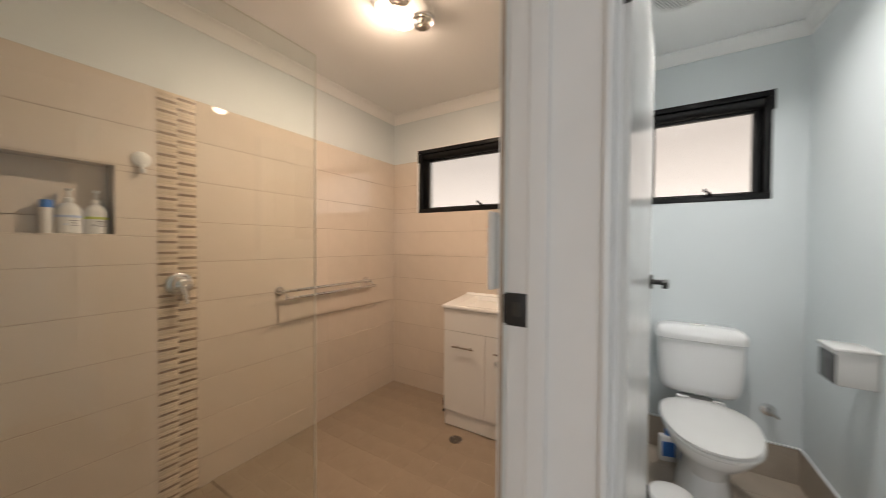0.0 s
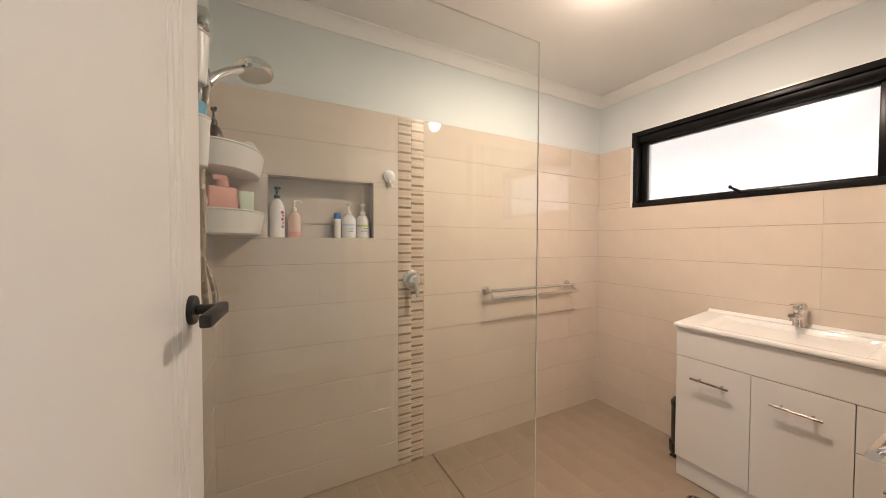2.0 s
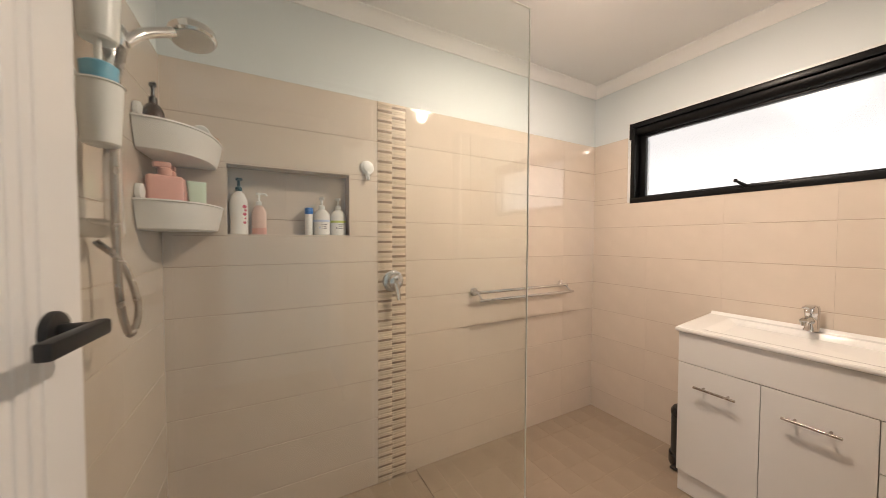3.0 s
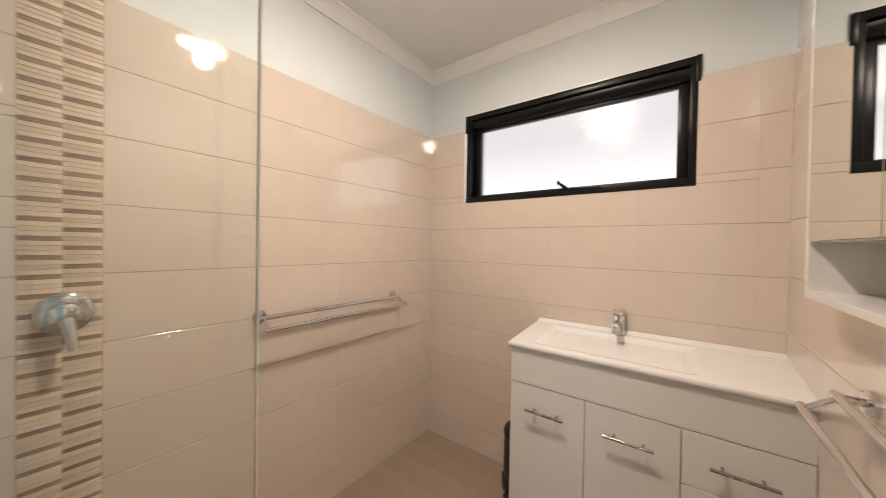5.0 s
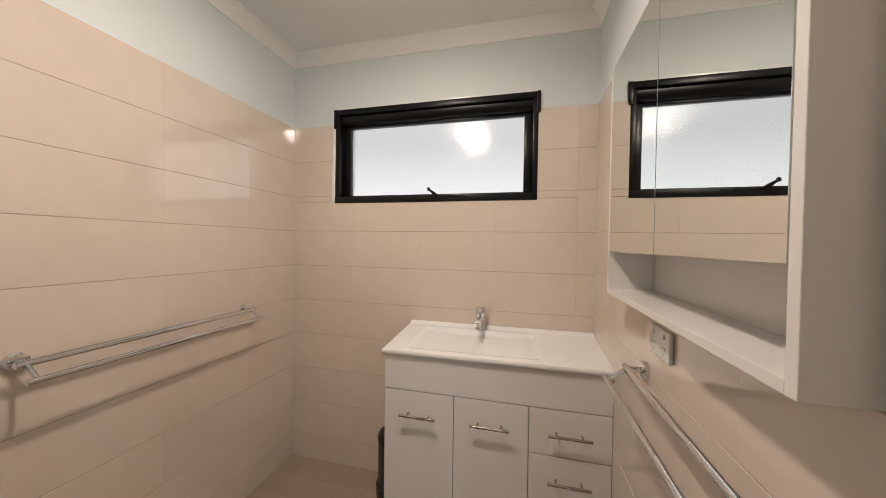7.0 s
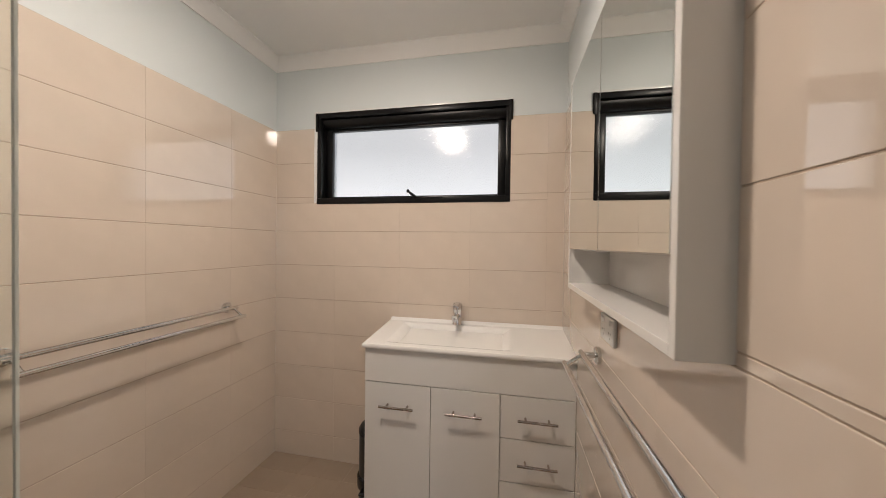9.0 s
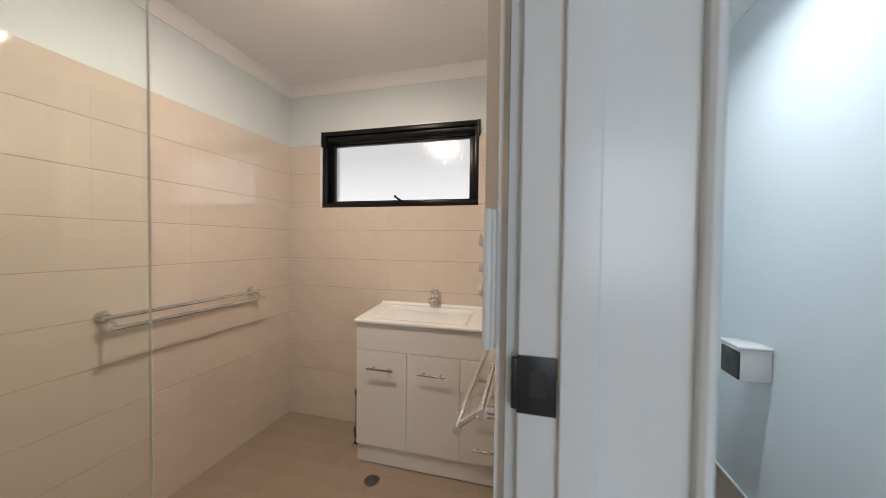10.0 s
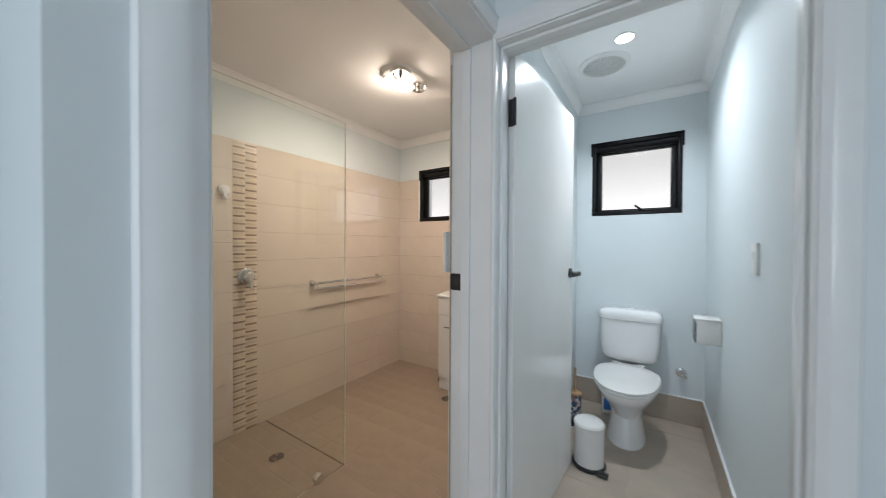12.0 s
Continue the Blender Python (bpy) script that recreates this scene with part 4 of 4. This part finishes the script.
disp = thing("paper_dispenser", (TXR, 3.112, 0.80), "white toilet-paper dispenser with a dark window, wall-mounted", "dispenser")
part("case", B((-0.108, -0.066, -0.068), (0.0, 0.066, 0.066), 0.008, 3), M_GLOSSWHITE, disp)
part("window", B((-0.1115, -0.062, -0.064), (-0.1065, 0.060, 0.048), 0.002), M_BLACKPL, disp, "smoked dark window")
part("top_cover", B((-0.116, -0.070, 0.060), (0.0, 0.070, 0.074), 0.006, 3), M_GLOSSWHITE, disp)

bin2 = thing("pedal_bin", (0.272, 2.835, 0), "white pedal bin with black base and pedal", "bin")
part("base", lathe([(0.088, 0.0), (0.090, 0.003), (0.090, 0.018), (0.082, 0.022)], seg=32), M_BLACKPL, bin2)
part("body", lathe([(0.080, 0.020), (0.080, 0.235)], seg=32), M_GLOSSWHITE, bin2)
part("lid", lathe([(0.083, 0.236), (0.084, 0.244), (0.078, 0.254), (0.045, 0.262), (0.01, 0.264)], seg=32), M_GLOSSWHITE, bin2)
part("lid_hinge", B((-0.106, -0.022, 0.205), (-0.074, 0.022, 0.250), 0.006), M_BLACKPL, bin2)
part("handle", tube(curve_points([(-0.085, -0.03, 0.225), (-0.106, 0.0, 0.20), (-0.085, 0.03, 0.225)], 5), 0.004, 8), M_BLACKPL, bin2)
part("pedal", B((0.052, -0.095, 0.006), (0.108, -0.050, 0.020), 0.005), M_BLACKPL, bin2)

tbr = thing("toilet_brush", (0.102, 3.325, 0), "toilet brush in a patterned holder with a bamboo rim", "toilet brush")
part("holder", lathe([(0.042, 0.0), (0.044, 0.004), (0.044, 0.180)], seg=28), M_SLATE, tbr, "dark blue and white patterned holder")
part("rim", lathe([(0.046, 0.178), (0.046, 0.192), (0.012, 0.195)], seg=28), M_WOOD, tbr)
part("brush_stick", tube([(0, 0, 0.19), (0, 0, 0.37)], 0.008, 12), M_WOOD, tbr)

cb = thing("cleaner_bottle", (0.297, 3.535, 0), "white and blue cleaner bottle behind the toilet", "bottle", rz=15)
part("body", B((-0.042, -0.022, 0), (0.042, 0.022, 0.150), 0.012, 3), M_GLOSSWHITE, cb)
part("label", B((-0.032, -0.0235, 0.035), (0.032, -0.0215, 0.120), 0.0008), M_BLUE, cb, "blue label")
part("cap", lathe([(0.014, 0.150), (0.014, 0.178), (0.010, 0.182)], seg=18), M_BLUE, cb)

dl = thing("downlight", (0.428, 2.840, CEIL_T), "round white LED downlight, lit", "ceiling light")
part("rim", lathe([(0.052, 0.0), (0.052, -0.004), (0.044, -0.007), (0.042, -0.003)], seg=36), M_PLASTIC, dl)
part("diffuser", lathe([(0.042, -0.002), (0.042, -0.005)], seg=36), M_LED, dl, "lit diffuser")

fan = thing("exhaust_fan", (0.300, 3.075, CEIL_T), "round white ceiling exhaust fan with fine slats", "exhaust fan")
part("rim", lathe([(0.150, 0.0), (0.148, -0.006), (0.130, -0.014), (0.118, -0.013), (0.118, -0.004)], seg=44), M_PLASTIC, fan)
# dark disc paints the shade seen between the slats
part("backing", lathe([(0.118, -0.003), (0.118, -0.005)], seg=44), M_SHADOWGAP, fan)
for k in range(-10, 11):
    hw = math.sqrt(0.118 ** 2 - (k * 0.0108) ** 2)
    part("slat", B((-hw, k * 0.0108 - 0.0030, -0.0125), (hw, k * 0.0108 + 0.0030, -0.0100), 0.0008, 1), M_PLASTIC, fan, smooth=False)
part("badge", B((-0.030, -0.007, -0.0145), (0.030, 0.007, -0.012), 0.001), M_PLASTIC, fan)

# ---- tiling, last ----


def tile_mesh(key, w, h, d, g=0.0010, k=0.0012, side=0.0001, cache={}):
    """A tile with an eased edge in three small facets; g: half the joint along its long sides, side: along the short ones, k: the eased width."""
    ck = (key, round(w, 4), round(h, 4))
    if ck not in cache:
        steps = ((0.0, 0.0), (0.0, d - 0.0016), (0.28 * k, d - 0.0006), (k, d))
        v = []
        for e, z in steps:
            q = side + e * min(1.0, side * 1000)
            v += [(q, g + e, z), (w - q, g + e, z), (w - q, h - g - e, z), (q, h - g - e, z)]
        fs = [(12, 13, 14, 15)]
        for r in range(3):
            fs += [(4 * r + i, 4 * r + (i + 1) % 4, 4 * r + 4 + (i + 1) % 4, 4 * r + 4 + i) for i in range(4)]
        me = bpy.data.meshes.new("tile")
        me.from_pydata(v, [], fs)
        cache[ck] = me
    return cache[ck]


def lay(parent, basis, u_cuts, v_cuts, mat, key, d, holes=(), name="tile", skip=None):
    """Tiles on the plane basis (local x, y; z outwards), cut at holes (u0, u1, v0, v1)."""
    for va, vb in zip(v_cuts, v_cuts[1:]):
        for ua, ub in zip(u_cuts, u_cuts[1:]):
            pieces = [(ua, ub, va, vb)]
            for h in holes:
                nxt = []
                for a, b, c, e in pieces:
                    if h[0] >= b - 1e-4 or h[1] <= a + 1e-4 or h[2] >= e - 1e-4 or h[3] <= c + 1e-4:
                        nxt.append((a, b, c, e))
                        continue
                    if h[2] > c:
                        nxt.append((a, b, c, h[2]))
                    if h[3] < e:
                        nxt.append((a, b, h[3], e))
                    m0, m1 = max(c, h[2]), min(e, h[3])
                    if h[0] > a:
                        nxt.append((a, h[0], m0, m1))
                    if h[1] < b:
                        nxt.append((h[1], b, m0, m1))
                pieces = nxt
            for a, b, c, e in pieces:
                if b - a < 0.006 or e - c < 0.006:
                    continue
                if skip and skip((a + b) / 2, (c + e) / 2):
                    continue
                me = tile_mesh(key, b - a, e - c, d, *((0.0008, 0.0014, 0.0008) if key in "fst" else (0.0010, 0.0012)))
                if not me.materials:
                    me.materials.append(mat)
                ob = new(name, me)
                ob.parent = parent
                ob.matrix_basis = basis @ Matrix.Translation((a, c, 0))


def rows_down(z_bottom):
    zs = [TILE_TOP - ROW * k for k in range(10)] + [z_bottom]
    return zs[::-1]


def bed(name, a, b, parent):
    part(name, B(a, b), M_GROUT, parent, smooth=False)


def holder(name, label):
    return tagged(new(name), label, "tiling", kind="structure")


BASIS_W = Matrix(((0, 0, 1, XL - 0.007), (1, 0, 0, 0), (0, 1, 0, 0), (0, 0, 0, 1)))       # u = y, v = z, out +x
BASIS_E = Matrix(((0, 0, -1, XR + 0.007), (1, 0, 0, 0), (0, 1, 0, 0), (0, 0, 0, 1)))
BASIS_N = Matrix(((1, 0, 0, 0), (0, 0, -1, YN + 0.007), (0, 1, 0, 0), (0, 0, 0, 1)))      # u = x, v = z
BASIS_S = Matrix(((1, 0, 0, 0), (0, 0, 1, YS - 0.007), (0, 1, 0, 0), (0, 0, 0, 1)))

tw = holder("wall_tiling_west", "glossy beige wall tiles with a mosaic feature strip")
tw_bed = bmesh.new()
for y0, y1, z0, z1 in ((YS, NICHE[0], -0.05, TILE_TOP), (NICHE[1], YN, -0.05, TILE_TOP), (NICHE[0], NICHE[1], -0.05, NICHE[2]), (NICHE[0], NICHE[1], NICHE[3], TILE_TOP)):
    box(tw_bed, (XL - 0.0075, y0, z0), (XL - 0.0014, y1, z1))
part("grout_bed", tw_bed, M_GROUT, tw, smooth=False)
lay(tw, BASIS_W, [YS, 1.030, 1.431, 1.845], rows_down(-0.008), M_TILE, "w", 0.007, [NICHE])
lay(tw, BASIS_W, [1.998, 2.404, 2.800, 3.195, YN], rows_down(-0.010), M_TILE, "w", 0.007)
# mosaic: two columns of thin bars, cream, beige and brown by turns
mrand = random.Random(5)
mos = {}
for col, (ua, ub) in enumerate(((1.846, 1.921), (1.922, 1.997))):
    z, k = TILE_TOP, col * 2
    while z > -0.006:
        kind = (0, 1, 0, 2)[k % 4]
        if kind == 1 and mrand.random() < 0.3:
            kind = 0
        hgt = (0.0128, 0.0124, 0.0128, 0.0122)[k % 4]
        zb = max(z - hgt, -0.008)
        dep = (0.0085, 0.0080, 0.0070)[kind]
        me = mos.get((kind, round(z - zb, 4)))
        if me is None:
            me = tile_mesh("mosaic%d" % kind, ub - ua, z - zb, dep, 0.00015, 0.0008)
            me.materials.append(M_MOS[kind])
            mos[(kind, round(z - zb, 4))] = me
        ob = new("mosaic_bar", me)
        ob.parent = tw
        ob.matrix_basis = BASIS_W @ Matrix.Translation((ua, zb, 0))
        z = zb - 0.0002
        k += 1
# niche lining
lay(tw, Matrix(((0, 0, 1, -1.860), (1, 0, 0, 0), (0, 1, 0, 0), (0, 0, 0, 1))), [NICHE[0], 1.431, NICHE[1]], [NICHE[2], 1.3506, NICHE[3]], M_TILE, "n", 0.006)
lay(tw, Matrix(((0, 1, 0, 0), (1, 0, 0, 0), (0, 0, 1, NICHE[2]), (0, 0, 0, 1))), [NICHE[0], 1.431, NICHE[1]], [-1.854, XL], M_TILE, "nb", 0.006)
lay(tw, Matrix(((0, 1, 0, 0), (1, 0, 0, 0), (0, 0, -1, NICHE[3]), (0, 0, 0, 1))), [NICHE[0], 1.431, NICHE[1]], [-1.854, XL], M_TILE, "nb", 0.004)
lay(tw, Matrix(((1, 0, 0, 0), (0, 0, 1, NICHE[0]), (0, 1, 0, 0), (0, 0, 0, 1))), [-1.854, XL], [NICHE[2], NICHE[3]], M_TILE, "ns", 0.004)
lay(tw, Matrix(((1, 0, 0, 0), (0, 0, -1, NICHE[1]), (0, 1, 0, 0), (0, 0, 0, 1))), [-1.854, XL], [NICHE[2], NICHE[3]], M_TILE, "ns", 0.004)

tn = holder("wall_tiling_north", "glossy beige wall tiles below and beside the window")
wb_hole = (WIN_B[0] - 0.020, WIN_B[1], WIN_B[2] + 0.008, 2.3)
bmn = bmesh.new()
for x0, x1, z0, z1 in ((XL, wb_hole[0], -0.05, TILE_TOP), (wb_hole[1], XR, -0.05, TILE_TOP), (wb_hole[0], wb_hole[1], -0.05, wb_hole[2])):
    box(bmn, (x0, YN + 0.0014, z0), (x1, YN + 0.0075, z1))
part("grout_bed", bmn, M_GROUT, tn, smooth=False)
lay(tn, BASIS_N, [XL, -1.362, -0.966, -0.570, -0.176, XR], rows_down(-0.010), M_TILE, "w", 0.007, [wb_hole])

te = holder("wall_tiling_east", "glossy beige wall tiles behind the mirror cabinet")
bme = bmesh.new()
for y0, y1, z0, z1 in ((1.884, CAB[0], -0.05, TILE_TOP), (CAB[1], YN, -0.05, TILE_TOP), (CAB[0], CAB[1], -0.05, CAB[2]), (CAB[0], CAB[1], CAB[3], TILE_TOP)):
    box(bme, (XR + 0.0014, y0, z0), (XR + 0.0075, y1, z1))
part("grout_bed", bme, M_GROUT, te, smooth=False)
lay(te, BASIS_E, [1.884, 2.075, 2.470, 2.865, 3.262, YN], [-0.010] + [z + 0.005 for z in rows_down(-0.010)[1:-1]] + [TILE_TOP], M_TILE, "w", 0.007, [CAB])

ts = holder("wall_tiling_south", "glossy beige wall tiles at the shower end")
bed("grout_bed", (XL, YS - 0.0075, -0.05), (XR, YS - 0.0014, TILE_TOP), ts)
lay(ts, BASIS_S, [XL, -1.365, -0.970, -0.575, -0.180, XR], rows_down(-0.008), M_TILE, "w", 0.007)

# bathroom floor: main level, stepped-down shower
fb = holder("floor_tiling_bathroom", "matt brown floor tiles with pale worn joints")
SHX, SHY, SHZ = -0.905, 2.062, -0.008
part("screed", B((XL, SHY, -0.10), (0.1, YN, -0.0012)), M_FGROUT, fb, smooth=False)
part("screed", B((SHX, YS, -0.10), (0.1, SHY, -0.0012)), M_FGROUT, fb, smooth=False)


def span(a, b, step):
    out = [a]
    while out[-1] + step < b - 0.03:
        out.append(out[-1] + step)
    return out + [b]


FLAT = Matrix.Translation((0, 0, -0.0065))
lay(fb, FLAT, span(XL, XR, 0.2), [SHY, SHY + 0.10] + span(SHY + 0.20, 2.66, 0.2), M_FLOOR, "f", 0.0065)
lay(fb, FLAT, span(XL, XR, 0.133), span(2.66, YN, 0.143), M_FLOOR, "f", 0.0065)
lay(fb, FLAT, span(SHX + 0.006, 0.1, 0.2), span(YS, SHY, 0.2), M_FLOOR, "f", 0.0065)
fs = holder("floor_tiling_shower", "matt brown brick-shaped floor tiles sunk in the shower")
part("screed", B((XL, YS, -0.11), (SHX, SHY, SHZ - 0.0015)), M_FGROUT, fs, smooth=False)
SF = Matrix.Translation((0, 0, SHZ - 0.0065))
cuts = span(YS, SHY - 0.004, 0.100)
for k, (va, vb) in enumerate(zip(cuts, cuts[1:])):
    us = [XL] + [x for x in ([-1.55, -1.30, -1.05] if k % 2 else [-1.68, -1.43, -1.18]) if XL < x < SHX] + [SHX - 0.006]
    lay(fs, SF, us, [va, vb], M_FLOOR, "s", 0.0065)
part("step_edge", B((XL, SHY - 0.004, SHZ - 0.02), (SHX, SHY, -0.0005), 0.001), M_FLOOR, fs, smooth=False)
part("step_edge", B((SHX - 0.006, YS, SHZ - 0.02), (SHX + 0.006, SHY - 0.004, -0.0005), 0.001), M_FLOOR, fs, smooth=False)

# toilet floor and tiled skirting
ft = holder("floor_tiling_toilet", "beige toilet floor tiles")
part("screed", B((0.10, 0.85, -0.12), (1.6, 1.87, 0.0)), M_TFLOOR, ft, smooth=False)
part("screed", B((0.04, 1.87, -0.10), (TXR, TYN, -0.0012)), M_FGROUT, ft, smooth=False)
lay(ft, FLAT, [0.04, 0.47, TXR], [1.87, 2.27, 2.67, 3.07, 3.47, TYN], M_TFLOOR, "t", 0.0065)
skt = holder("skirting_toilet", "beige tile skirting with a white bead")
lay(skt, Matrix(((1, 0, 0, 0), (0, 0, -1, TYN), (0, 1, 0, 0), (0, 0, 0, 1))), [0.04, 0.28, 0.68, TXR - 0.009], [0.0, 0.186], M_TFLOOR, "k", 0.009, name="skirting_tile")
lay(skt, Matrix(((0, 0, -1, TXR), (1, 0, 0, 0), (0, 1, 0, 0), (0, 0, 0, 1))), [1.97, 2.27, 2.67, 3.07, 3.47, TYN], [0.0, 0.186], M_TFLOOR, "k", 0.009, name="skirting_tile")
part("bead", B((0.04, TYN - 0.012, 0.1855), (TXR, TYN, 0.194), 0.002), M_TRIM, skt)
part("bead", B((TXR - 0.012, 1.97, 0.1855), (TXR, TYN - 0.012, 0.194), 0.002), M_TRIM, skt)
